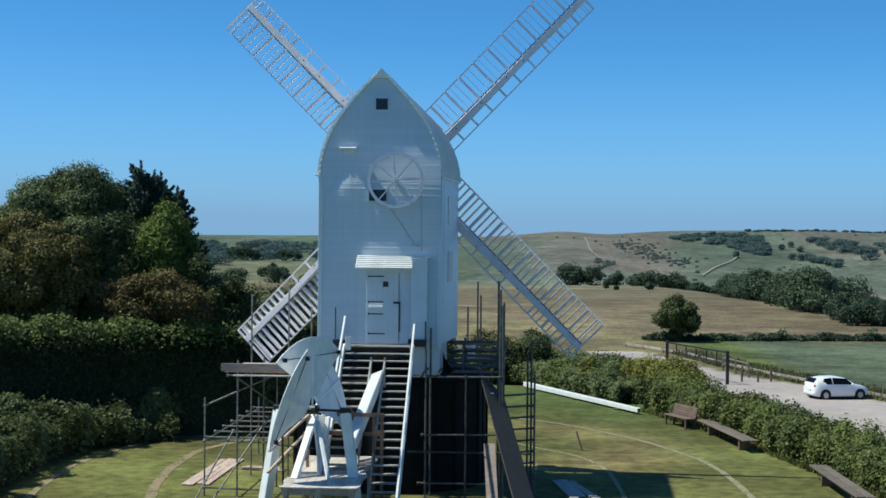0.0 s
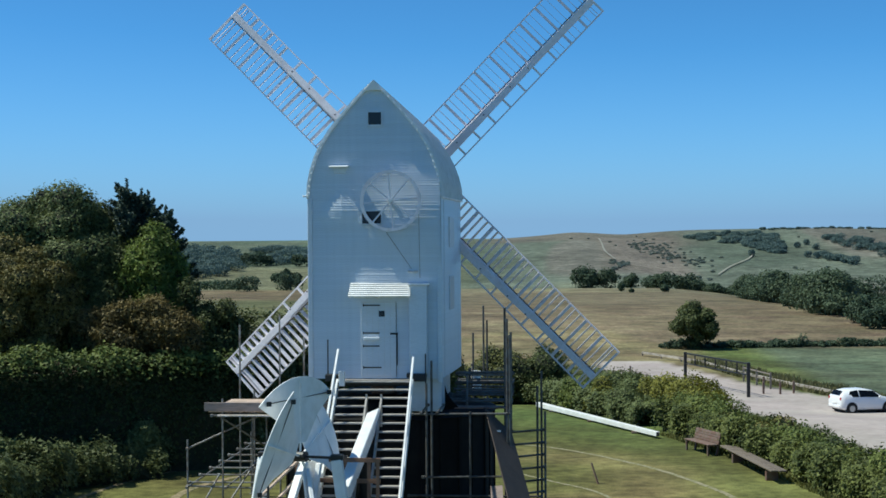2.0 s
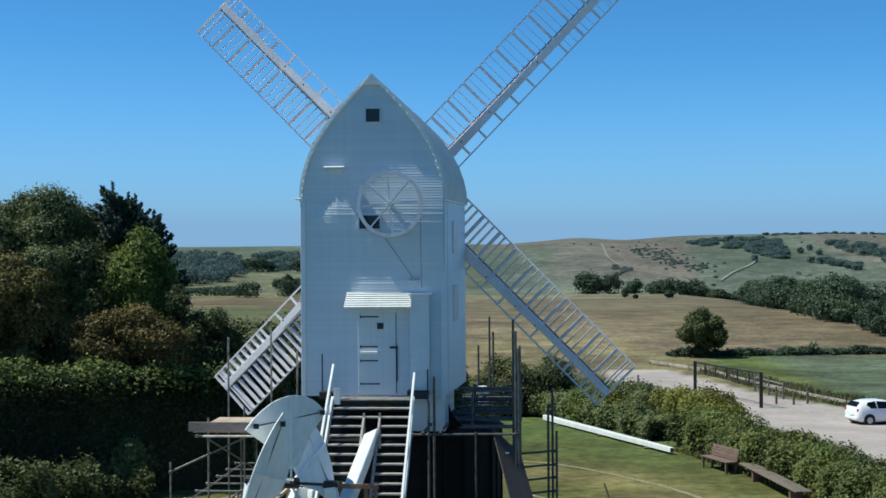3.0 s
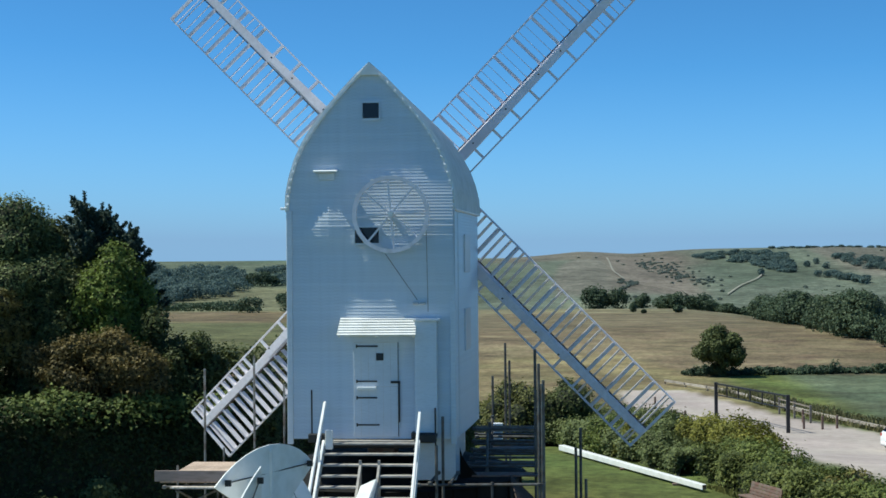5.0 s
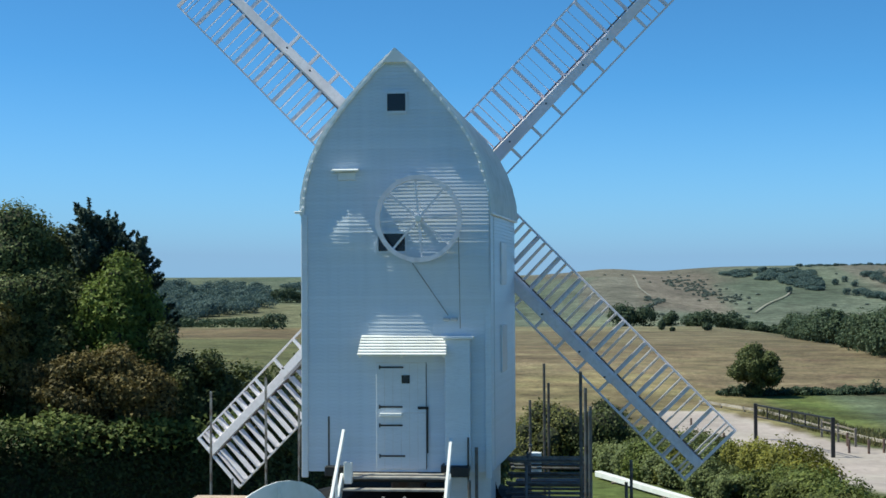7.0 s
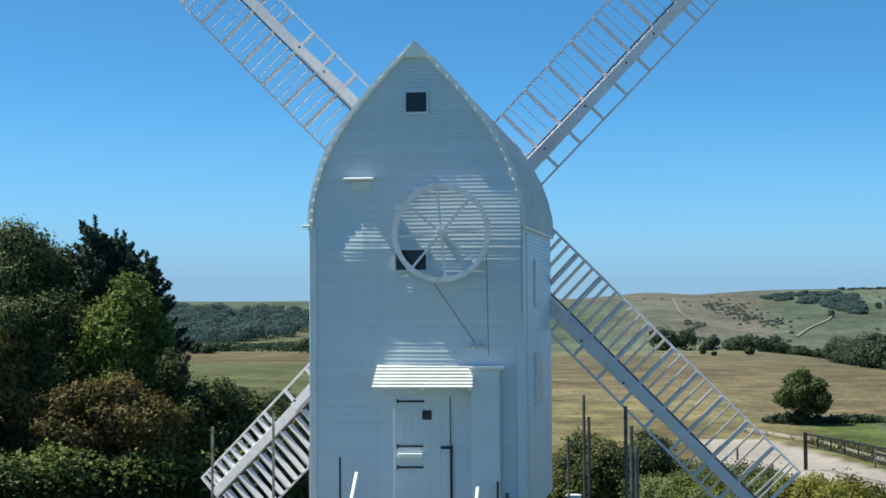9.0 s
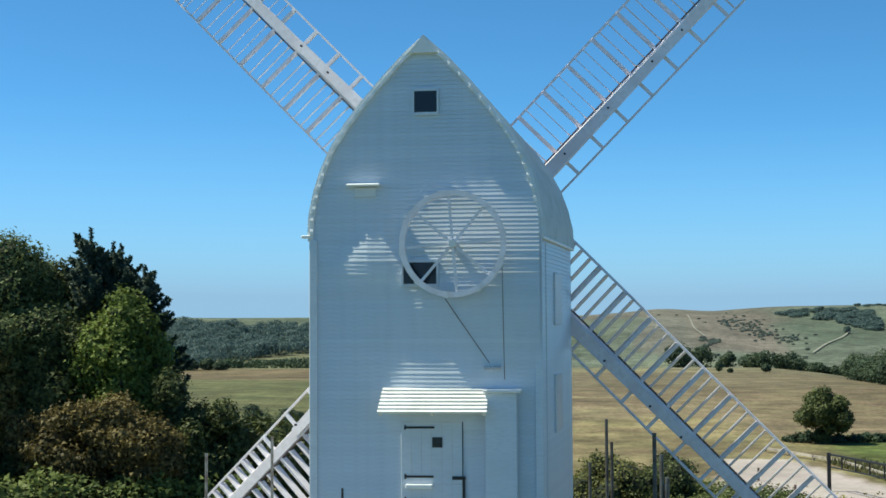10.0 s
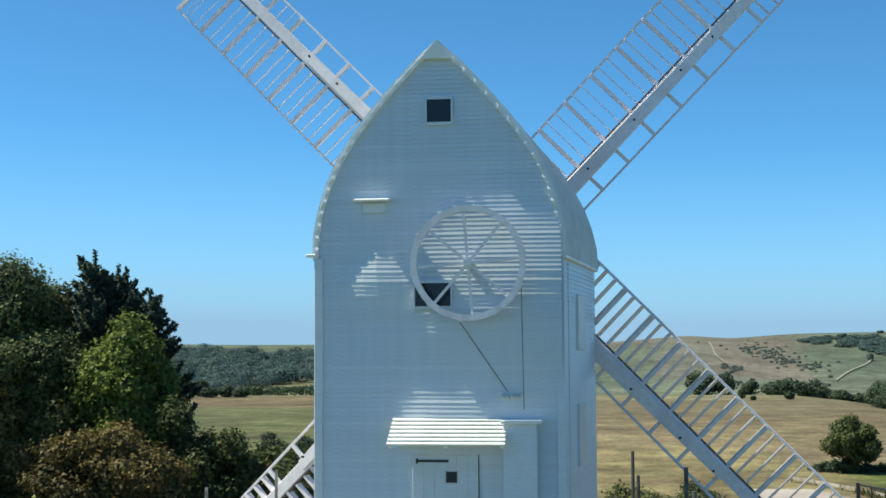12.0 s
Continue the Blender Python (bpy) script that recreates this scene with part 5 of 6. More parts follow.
# ---- car park ----
TYRE = mat("tyre_rubber", (0.015, 0.015, 0.016), 0.8, bump=0.1)
CAR_PAINT = mat("white_car_paint", (0.82, 0.82, 0.83), 0.18, spots=(0.79, 0.79, 0.80), scale=1, bump=0.0)
CAR_GLASS = mat("dark_car_glass", (0.012, 0.014, 0.017), 0.08, bump=0.0)
RED = mat("red_lamp_lens", (0.35, 0.02, 0.02), 0.2, bump=0.0)
RIM = mat("alloy_rim", (0.45, 0.46, 0.48), 0.35, metal=0.9, bump=0.0)


def car():
    x, y = 24.7, 48.6
    c = thing("car", Matrix.Translation((x, y, gz(x, y))) @ Matrix.Rotation(radians(18), 4, "Z"), label="parked white three-door hatchback with dark windows", category="car")
    # length along x, nose at +x; half sections (x, z_low, z_belt, z_top, half width low, half width top)
    secs = [(-1.93, 0.42, 0.72, 0.80, 0.70, 0.62), (-1.88, 0.26, 0.92, 1.10, 0.80, 0.60), (-1.62, 0.20, 0.95, 1.36, 0.84, 0.58), (-1.0, 0.18, 0.96, 1.45, 0.85, 0.60),
            (-0.2, 0.18, 0.95, 1.46, 0.85, 0.61), (0.35, 0.18, 0.93, 1.36, 0.85, 0.60), (1.0, 0.18, 0.90, 0.98, 0.85, 0.70), (1.6, 0.22, 0.80, 0.86, 0.82, 0.64), (1.88, 0.30, 0.66, 0.70, 0.72, 0.55), (1.96, 0.40, 0.58, 0.60, 0.60, 0.45)]
    bm = bmesh.new()
    rows = []
    for sx, zl, zb, zt, wl, wt in secs:
        prof = [(-wl * 0.93, zl), (-wl, zl + 0.18), (-wl, zb), (-wt, zt - 0.04), (-wt * 0.6, zt), (wt * 0.6, zt), (wt, zt - 0.04), (wl, zb), (wl, zl + 0.18), (wl * 0.93, zl)]
        rows.append([bm.verts.new((sx, py, pz)) for py, pz in prof])
    for a, b in zip(rows, rows[1:]):
        for k in range(len(a) - 1):
            bm.faces.new((a[k], a[k + 1], b[k + 1], b[k]))
        bm.faces.new((a[-1], a[0], b[0], b[-1]))
    bm.faces.new(rows[0])
    bm.faces.new(rows[-1][::-1])
    bmesh.ops.recalc_face_normals(bm, faces=bm.faces)
    part("body", bm, CAR_PAINT, c, smooth=True)

    def glass(name, pts):
        g = bmesh.new()
        f = g.faces.new([g.verts.new(p) for p in pts])
        bmesh.ops.solidify(g, geom=[f], thickness=0.012)
        return part(name, g, CAR_GLASS, c)

    for s in (-1, 1):
        glass("side_window", [(-1.45, s * 0.805, 0.99), (-0.75, s * 0.86, 0.99), (-0.75, s * 0.65, 1.40), (-1.25, s * 0.655, 1.34)])
        glass("side_window", [(-0.68, s * 0.862, 0.99), (0.78, s * 0.84, 0.96), (0.30, s * 0.665, 1.33), (-0.68, s * 0.655, 1.40)])
        part("headlight", boxed(0.30, 0.10, 0.16, Matrix.Translation((1.72, s * 0.66, 0.66)) @ Matrix.Rotation(radians(-25 * s), 4, "Z"), 0.03), CAR_GLASS, c)
        part("tail_lamp", boxed(0.12, 0.20, 0.20, Matrix.Translation((-1.86, s * 0.66, 0.88)), 0.03), RED, c, "dark red tail lamp")
        part("mirror", boxed(0.12, 0.18, 0.12, Matrix.Translation((0.62, s * 0.95, 0.98)), 0.03), CAR_PAINT, c)
        for wx in (-1.22, 1.23):
            w = part("wheel", tube_bm((wx, s * 0.66, 0.30), (wx, s * 0.885, 0.30), 0.30, 24), TYRE, c)
            part("rim", tube_bm((wx, s * 0.87, 0.30), (wx, s * 0.895, 0.30), 0.185, 14), RIM, w)
            part("wheel_arch", tube_bm((wx, s * 0.60, 0.32), (wx, s * 0.862, 0.32), 0.37, 24), TYRE, c, "dark wheel arch")
    glass("rear_window", [(-1.91, -0.50, 1.115), (-1.91, 0.50, 1.115), (-1.675, 0.46, 1.37), (-1.675, -0.46, 1.37)])
    glass("windscreen", [(0.95, -0.62, 1.01), (0.95, 0.62, 1.01), (0.42, 0.54, 1.35), (0.42, -0.54, 1.35)])
    part("bumper", boxed(0.10, 1.35, 0.18, Matrix.Translation((-1.92, 0, 0.42)), 0.03), CAR_PAINT, c)
    part("sill", boxed(3.3, 1.60, 0.10, Matrix.Translation((0, 0, 0.19)), 0.02), TYRE, c, "black plastic lower edge")
    part("number_plate", boxed(0.02, 0.5, 0.11, Matrix.Translation((-1.965, 0, 0.62))), WHITE_TRIM, c)


car()


def barrier():
    a, b = Vector((15.7, 66.0, 0)), Vector((18.95, 56.7, 0))
    t = thing("height_barrier", label="dark steel height barrier across the car park entrance", category="barrier")
    for p in (a, b):
        g0 = gz(p.x, p.y)
        part("post", boxed(0.22, 0.22, 2.35, Matrix.Translation((p.x, p.y, g0 + 1.17)), 0.01), BLACK, t)
    za, zb = gz(a.x, a.y) + 2.25, gz(b.x, b.y) + 2.25
    A, B = Vector((a.x, a.y, za)), Vector((b.x, b.y, zb))
    part("top_rail", beam_bm(A, B, 0.10, 0.10), BLACK, t)
    part("lower_rail", beam_bm(A - Vector((0, 0, 0.75)), B - Vector((0, 0, 0.75)), 0.07, 0.07), BLACK, t)
    for k in range(1, 6):
        p = A.lerp(B, k / 6)
        part("strut", boxed(0.08, 0.08, 0.75, Matrix.Translation(p - Vector((0, 0, 0.37)))), BLACK, t)


barrier()


def post_row(name, pts, h, w, label, rails=False):
    for k, (x, y) in enumerate(pts):
        p = part(name, boxed(w, w, h + 0.2, Matrix.Translation((x, y, gz(x, y) + h / 2 - 0.1)), 0.02), WOOD_DARK)
        tagged(p, label=label, category="post", group="car park posts")


post_row("bollard", [(20.3, 58.9), (21.4, 58.6), (22.4, 59.1), (20.9, 62.5), (12.0, 71.5), (13.2, 62.0)], 0.85, 0.14, "short dark timber bollard at the car park edge")


def kerb_rail():
    line = [(14.5, 92), (18.8, 82), (20.6, 72), (22.6, 64), (24.7, 57.5), (28, 46), (31.8, 30), (34.8, 10)]
    t = thing("timber_edging", label="low greyed timber rail along the car park edge", category="rail")
    for (x0, y0), (x1, y1) in zip(line, line[1:]):
        n = 3
        for s in range(n):
            p, q = s / n, (s + 0.96) / n
            A = Vector((x0 + (x1 - x0) * p, y0 + (y1 - y0) * p, 0))
            B = Vector((x0 + (x1 - x0) * q, y0 + (y1 - y0) * q, 0))
            A.z, B.z = gz(A.x, A.y) + 0.30, gz(B.x, B.y) + 0.30
            part("rail", beam_bm(A, B, 0.16, 0.18), PALE_LOG, t)
            part("post", boxed(0.14, 0.14, 0.4, Matrix.Translation((A.x, A.y, A.z - 0.2))), PALE_LOG, t)


kerb_rail()
A, B = Vector((20.2, 67.5, 0)), Vector((21.3, 62.0, 0))
fence = thing("rail_fence", label="two-rail grey timber fence beside the car park", category="fence")
for k in range(3):
    p = A.lerp(B, k / 2)
    part("post", boxed(0.13, 0.13, 1.25, Matrix.Translation((p.x, p.y, gz(p.x, p.y) + 0.55))), WOOD_GREY, fence)
for zz in (0.6, 1.05):
    part("rail", beam_bm((A.x, A.y, gz(A.x, A.y) + zz), (B.x, B.y, gz(B.x, B.y) + zz), 0.04, 0.09), WOOD_GREY, fence)

# ---- hedges, shrubs and trees near the mill ----
hedge("clipped_hedge", [(-6.4, 14.0, 4.15), (-12, 11.6, 4.3), (-18, 8.8, 4.5), (-27, 4.4, 4.75)], 2.2, 4.3, LEAF_SHADED_HEDGE, 11,
      "tall clipped hedge, its leaves darkened for the shaded face", leaf=0.10, dens=500, shoots=0.12, uneven=0.07)
# added layer of brighter leaves where the sun lights the hedge top
hedge("hedge_shoots", [(-6.4, 13.8, 4.42), (-12, 11.4, 4.58), (-18, 8.6, 4.78), (-27, 4.2, 5.02)], 2.7, 1.1, LEAF_BRIGHT, 10,
      "lighter leaf layer painting the sunlit top of the hedge", leaf=0.12, dens=800, shoots=0.14, uneven=0.06, low=0.95)
hedge("garden_shrubs", [(-6.9, 14.8, 5.0), (-5.0, 17.6, 5.1), (-2.6, 21.4, 4.5), (0.5, 24.5, 3.4)], 2.4, 3.2, LEAF_DARK, 20,
      "dark rounded shrubs carrying on behind the mill", leaf=0.12, dens=620, shoots=0.07, uneven=0.22)
hedge("bank_shrubs", [(-7.6, 13.6, 0.9), (-10.2, 12.2, 1.1), (-11.9, 8.9, 1.3), (-12.5, 4, 1.4), (-12.2, -1, 1.4), (-11.6, -6.5, 1.4)], 1.6, 1.6, LEAF_BANK, 12,
      "low tangled green shrubs along the bank of the lawn", leaf=0.13, dens=330, shoots=0.18, uneven=0.5)
hedge("bank_shrubs", [(-9.6, 11.2, 0.9), (-12.2, 8.8, 1.1), (-14.2, 4.6, 1.2), (-14.2, -2, 1.3)], 2.4, 2.2, LEAF_DARK, 13,
      "dark tangled shrubs behind the lawn bank", leaf=0.11, dens=320, uneven=0.45)
hedge("bank_shrubs", [(-13.8, 8.6, 1.1), (-16.4, 5, 1.4), (-17.2, -1, 1.6)], 3.0, 2.8, LEAF_DARK, 14, "dark tangled shrubs behind the lawn bank", leaf=0.12, dens=220, uneven=0.4)
rb = random.Random(77)
for k in range(14):
    u = k / 13
    bush("bank_bush", -12.2 - 1.6 * math.sin(u * 3) + rb.uniform(-.6, .6), 10.4 - 14.5 * u, rb.uniform(0.5, 0.9), rb.uniform(0.9, 1.6), (LEAF_GREY, LEAF_BANK)[k % 2], 200 + k,
         "loose grey-green leafy bush on the bank", leaf=0.13, clumps=14, per=260)
hedge("mixed_hedge", [(10.9, 24.2, 1.3), (13.1, 17.5, 1.12), (14.9, 10.0, 1.05), (16.2, 3.6, 1.05), (17.2, -1.2, 1.1), (18.2, -7.2, 1.1)], 2.1, 1.6, LEAF_MIXED, 15,
      "green mixed hedge between the lawn and the car park", leaf=0.098, dens=760, shoots=0.12, uneven=0.34)
# brighter layer paints the sunlit top over the hedge's darkened shaded face
hedge("mixed_hedge", [(11.2, 25.2, 1.4), (13.5, 18.5, 1.22), (15.3, 11.0, 1.17), (16.6, 4.9, 1.18), (17.7, 0.1, 1.25)], 1.3, 1.6, LEAF_BRIGHT, 16,
      "lighter leaf layer for the sunlit hedge top", leaf=0.092, dens=380, shoots=0.14, uneven=0.36)
hedge("mixed_hedge", [(10.5, 31.6, 1.7), (11.6, 28.0, 1.75), (12.5, 24.6, 1.5)], 2.2, 1.9, LEAF_YELLOW, 17, "yellow-green flowering shrubs beside the lawn", leaf=0.095, dens=560, shoots=0.12, uneven=0.26)
hedge("mixed_hedge", [(2.6, 41, 1.2), (5.4, 37.6, 1.1), (8.3, 31.2, 1.0), (10.3, 25.6, 1.0)], 2.8, 1.8, LEAF_GREY, 18, "grey-green shrubs behind the fallen beam", leaf=0.10, dens=520, shoots=0.12, uneven=0.3)
hedge("mixed_hedge", [(-3, 45, 1.8), (3.5, 44, 2.2), (8, 40, 1.9), (10, 36, 1.8)], 3.2, 2.0, LEAF_HEDGE, 19, "dark green shrubs at the edge of the garden", leaf=0.13, dens=240, uneven=0.35)
for k, (hx, hy) in enumerate(((12.0, 22.6), (12.9, 20.2), (13.7, 16.6), (14.5, 13.6), (15.0, 11.0), (15.7, 7.4), (16.1, 5.6), (16.8, 2.2), (17.3, -0.6), (17.9, -3.4))):
    bush("hedge_bush", hx + rb.uniform(-.3, .3), hy, rb.uniform(0.55, 0.95), rb.uniform(1.2, 1.7), (LEAF_DARK, LEAF_HEDGE, LEAF_OLIVE, LEAF_DARK, LEAF_GREY)[k % 5], 300 + k,
         "leafy bush grown up out of the mixed hedge", leaf=0.09, clumps=16, per=420)
for k, (hx, hy) in enumerate(((3.4, 39.6), (5.6, 36.4), (6.6, 34.6), (7.4, 32.6), (8.2, 30.4), (9.1, 28.4), (9.8, 26.6), (10.3, 30.2), (9.6, 32.6), (11.4, 27.8))):
    bush("garden_bush", hx + rb.uniform(-.4, .4), hy, rb.uniform(0.6, 1.15), rb.uniform(1.1, 2.0), (LEAF_GREY, LEAF_BRIGHT, LEAF_HEDGE, LEAF_GREY, LEAF_YELLOW)[k % 5], 340 + k,
         "loose leafy shrub in the border behind the beam", leaf=0.075, clumps=18, per=420)
bush("bush", 4.9, 38.5, 1.9, 3.7, LEAF_DARK, 21, "rounded dark green bush at the lawn edge")
bush("bush", 2.4, 38.0, 1.7, 3.5, LEAF_HEDGE, 22, "rounded green bush at the lawn edge")
bush("bush", 6.9, 32.5, 1.0, 1.9, LEAF_BRIGHT, 23, "bright green leafy bush behind the fallen beam")
bush("bush", -6.6, 14.4, 0.8, 3.3, LEAF_BANK, 24, "pale green bush beside the sail")
bush("bush", -9.9, 11.4, 0.45, 2.3, LEAF_GREY, 25, "pale grey-green sapling standing in the bank")
bush("bush", -14.2, 8.2, 0.9, 2.2, LEAF_GREY, 26, "tall grey-green elder in the bank")
bush("bush", -17.4, 7.0, 1.2, 2.4, LEAF_GREY, 27, "tall grey-green elder against the hedge")
tree("field_bush", 20.2, 100, gz(20.2, 100) + 4.3, 1.9, 1.9, LEAF_DARK, 28, "single rounded leafy bush standing in the dry field", leaf=0.19, clumps=46, per=380, bottom=0.2, category="bush", clump=0.36)
tree("broadleaf_tree", -14.79, 15.40, 9.50, 2.9, 2.4, LEAF_GREY, 31, "tall rounded grey-green broadleaf tree", clumps=150, per=1100, bottom=4.0, clump=0.27)
tree("broadleaf_tree", -12.72, 16.40, 9.02, 1.9, 1.8, LEAF_DARK, 32, "dark broadleaf tree behind the hedge", clumps=60, bottom=4.0)
tree("broadleaf_tree", -18.21, 15.80, 7.76, 2.5, 2.2, LEAF_GREY, 38, "grey-green broadleaf tree behind the hedge", clumps=70, bottom=3.5)
tree("broadleaf_tree", -21.10, 15.40, 7.86, 2.6, 2.2, LEAF_DARK, 39, "dark broadleaf tree behind the hedge", clumps=60, bottom=3.0)
tree("broadleaf_tree", -15.86, 13.00, 7.67, 2.9, 1.7, LEAF_OLIVE, 33, "olive-brown tinged tree behind the hedge", clumps=140, per=1000, bottom=3.6, clump=0.26)
tree("broadleaf_tree", -19.42, 12.40, 7.28, 2.2, 1.7, LEAF_OLIVE, 34, "olive-brown tinged tree behind the hedge", clumps=70, bottom=3.6)
tree("broadleaf_tree", -10.49, 14.80, 8.15, 1.2, 1.3, LEAF_FRESH, 35, "bright yellow-green young tree", clumps=120, per=560, bottom=4.0, clump=0.24)
tree("copper_tree", -10.5, 12.80, 5.40, 2.3, 1.0, LEAF_COPPER, 36, "small copper-leaved tree above the hedge", clumps=110, per=480, bottom=3.6, clump=0.22)
tree("broadleaf_tree", -8.2, 14.2, 6.15, 1.3, 1.1, LEAF_DARK, 37, "dark bushy tree at the garden edge", clumps=44, per=1100, bottom=2.0)
# dark tree added to stand for deep shade between the other crowns
tree("broadleaf_tree", -12.42, 14.80, 7.38, 2.2, 1.4, LEAF_DARK, 40, "dark broadleaf tree added to fill the deep shade between crowns", clumps=60, bottom=2.5)


def conifer(x, y, top, r, seed):
    t = thing("conifer", Matrix.Translation((x, y, gz(x, y))), label="very dark ragged conifer above the other trees", category="tree", group="garden trees")
    h = top - gz(x, y)
    part("trunk", tube_bm((0, 0, -0.2), (0, 0, h * 0.97), 0.2, 8, 0.03), BARK, t)
    g = np.random.default_rng(seed)
    P, N = [], []
    for k in range(130):
        f = 0.45 + 0.53 * (k / 129) ** 0.9
        a = g.uniform(0, 6.28)
        ln = (r * (1.0 - f) / 0.55 + 0.34) * g.uniform(0.55, 1.2)
        d = np.array([math.cos(a), math.sin(a), g.uniform(0.0, 0.55) + 0.35 * max(0.0, f - 0.75) / 0.25])
        n = int(60 + 240 * ln)
        s = g.random((n, 1)) ** 0.85
        sag = np.array([0, 0, -0.22]) * ln * np.sin(s * math.pi)
        p = np.array([0, 0, h * f]) + d * s * ln + sag + g.normal(size=(n, 3)) * np.array([0.105, 0.105, 0.06]) * (1.03 - s)
        P.append(p)
        N.append(np.tile(d, (n, 1)) + g.normal(size=(n, 3)) * 0.4)
    s = g.random((220, 1))
    P.append(np.array([0, 0, h * 0.90]) + np.array([0, 0, h * 0.125]) * s + g.normal(size=(220, 3)) * 0.09 * (1.03 - s))
    N.append(g.normal(size=(220, 3)))
    leaves("crown", np.concatenate(P), np.concatenate(N), 0.062, LEAF_FIR, t, seed, 0.5, 2.8)


conifer(-11.85, 16.00, 9.89, 1.9, 41)
conifer(-11.08, 16.40, 9.40, 2.0, 42)
conifer(-10.31, 16.20, 8.83, 1.7, 43)
conifer(-11.47, 16.80, 9.50, 2.0, 44)


# ---- the distance: tree lines, woods and gorse ----
def wood(name, spots, leaf, material, seed, label, per=70, lobes=5):
    """Far woodland: lumpy crowns of coarse leaf clumps on the ground."""
    g = np.random.default_rng(seed)
    P, N = [], []
    for x, y, r, h in spots:
        z0 = gz(x, y)
        p, n = shell(g, per * 2, np.array([x, y, z0 + h * 0.45]), np.array([r * 0.8, r * 0.8, h * 0.5]))
        P.append(p)
        N.append(n)
        for k in range(lobes):
            a, e = g.uniform(0, 6.28), g.uniform(0.1, 0.95)
            c = np.array([x + math.cos(a) * r * 0.62 * (1 - e * 0.5), y + math.sin(a) * r * 0.62 * (1 - e * 0.5), z0 + h * (0.30 + 0.48 * e)])
            p, n = shell(g, per, c, np.array([r * 0.42, r * 0.42, h * 0.24]) * g.uniform(0.7, 1.2))
            P.append(p)
            N.append(n)
    p = np.concatenate(P)
    p[:, 2] = np.maximum(p[:, 2], ground_z(p[:, 0], p[:, 1]) + 0.1)
    ob = leaves(name, p, np.concatenate(N), leaf, material, None, seed, 0.8, 1.2)
    return tagged(ob, label=label, category="woodland", kind="stuff")


g = random.Random(3)
# hedge line beyond the car park
wood("field_hedge", [(17.5 + 0.2 * k + g.uniform(-.3, .3), 101 + 0.024 * k + g.uniform(-.9, .9), 0.6 + g.uniform(-.2, .3), 0.62 + 0.16 * math.sin(k * 0.23) + g.uniform(-.2, .2) + 0.7 * (k % 47 == 20)) for k in range(170)], 0.2, LEAF_FAR, 51,
     "rough dark hedgerow between the fields", per=26, lobes=3)
# right-hand wood: a long edge against the dry field, its crowns filling the valley behind
edge_line = [(51.5, 284), (48.7, 260), (45.0, 215), (43.2, 193), (42.0, 161), (42.4, 146)]
sp = []
for k in range(120):
    u = g.random() * 4.999
    a, b = edge_line[int(u)], edge_line[int(u) + 1]
    f = u - int(u)
    back = g.random() ** 1.3 if k % 3 else 0.0
    far = 1 + 0.55 * back
    x, y = a[0] + (b[0] - a[0]) * f, a[1] + (b[1] - a[1]) * f
    sp.append((4 + (x - 4) * far + 1.5 + g.uniform(-1, 1) + 12 * back * u / 5, -41 + (y + 41) * far + g.uniform(-2, 3), g.uniform(1.7, 4.4) * far ** 0.5, g.uniform(2.8, 6.2)))
wood("wood", [q for k, q in enumerate(sp) if k % 3], 0.30, LEAF_FAR, 52, "dark green mixed woodland in the valley", per=220, lobes=8)
wood("wood", sp[::3], 0.32, LEAF_VALLEY, 59, "lighter green crowns in the valley woodland", per=220, lobes=8)
sp = [(43.0 + 9 * g.random(), 124 + 9 * g.random(), g.uniform(1.6, 2.5), g.uniform(2.4, 3.9)) for _ in range(20)]
wood("wood", sp, 0.26, LEAF_FAR, 58, "rounded thicket standing before the wood", per=210, lobes=7)
# hedgerow trees at the far edge of the dry field
sp = [(g.uniform(17, 26), 366 + g.uniform(-5, 10), g.uniform(3, 4.5), g.uniform(5, 8)) for _ in range(7)]
sp += [(32.5 + g.uniform(-1, 1), 368, 2.4, 4.6), (31.5, 370, 2.0, 3.8)]
sp += [(g.uniform(37, 50), 372 + g.uniform(-5, 10), g.uniform(2.4, 3.8), g.uniform(3.4, 5.6)) for _ in range(12)]
sp += [(g.uniform(50, 71), 378 + g.uniform(-5, 12), g.uniform(2.4, 3.4), g.uniform(2.6, 4.4)) for _ in range(18)]
sp += [(g.uniform(-75, -40), 330 + g.uniform(-10, 30), g.uniform(3, 5), g.uniform(3, 6)) for _ in range(3)]
sp += [(g.uniform(-140, -80), 380 + g.uniform(-10, 30), g.uniform(4, 6), g.uniform(3, 5)) for _ in range(12)]
wood("tree_line", sp, 0.5, LEAF_FAR, 53, "clumps of dark hedgerow trees beyond the dry field", per=110, lobes=6)
wood("field_tree", [(26.0, 312, 1.1, 2.6), (27.8, 302, 0.7, 0.9), (36.4, 308, 1.3, 2.0), (-38, 238, 2.6, 3.8), (-35, 236, 2.0, 2.2), (-26, 210, 2.4, 2.0)],
     0.36, LEAF_FAR, 54, "scattered small trees in the dry field", per=160)


# woods and gorse on the downs
def inside(poly, n, r0, r1, h0, h1):
    """Random tree spots inside a stretch of hillside."""
    out = []
    x0, x1 = min(p[0] for p in poly), max(p[0] for p in poly)
    y0, y1 = min(p[1] for p in poly), max(p[1] for p in poly)
    while len(out) < n:
        X, Y = np.array([g.uniform(x0, x1)]), np.array([g.uniform(y0, y1)])
        if poly_dist(X, Y, poly)[0] > 0:
            out.append((X[0], Y[0], g.uniform(r0, r1), g.uniform(h0, h1)))
    return out


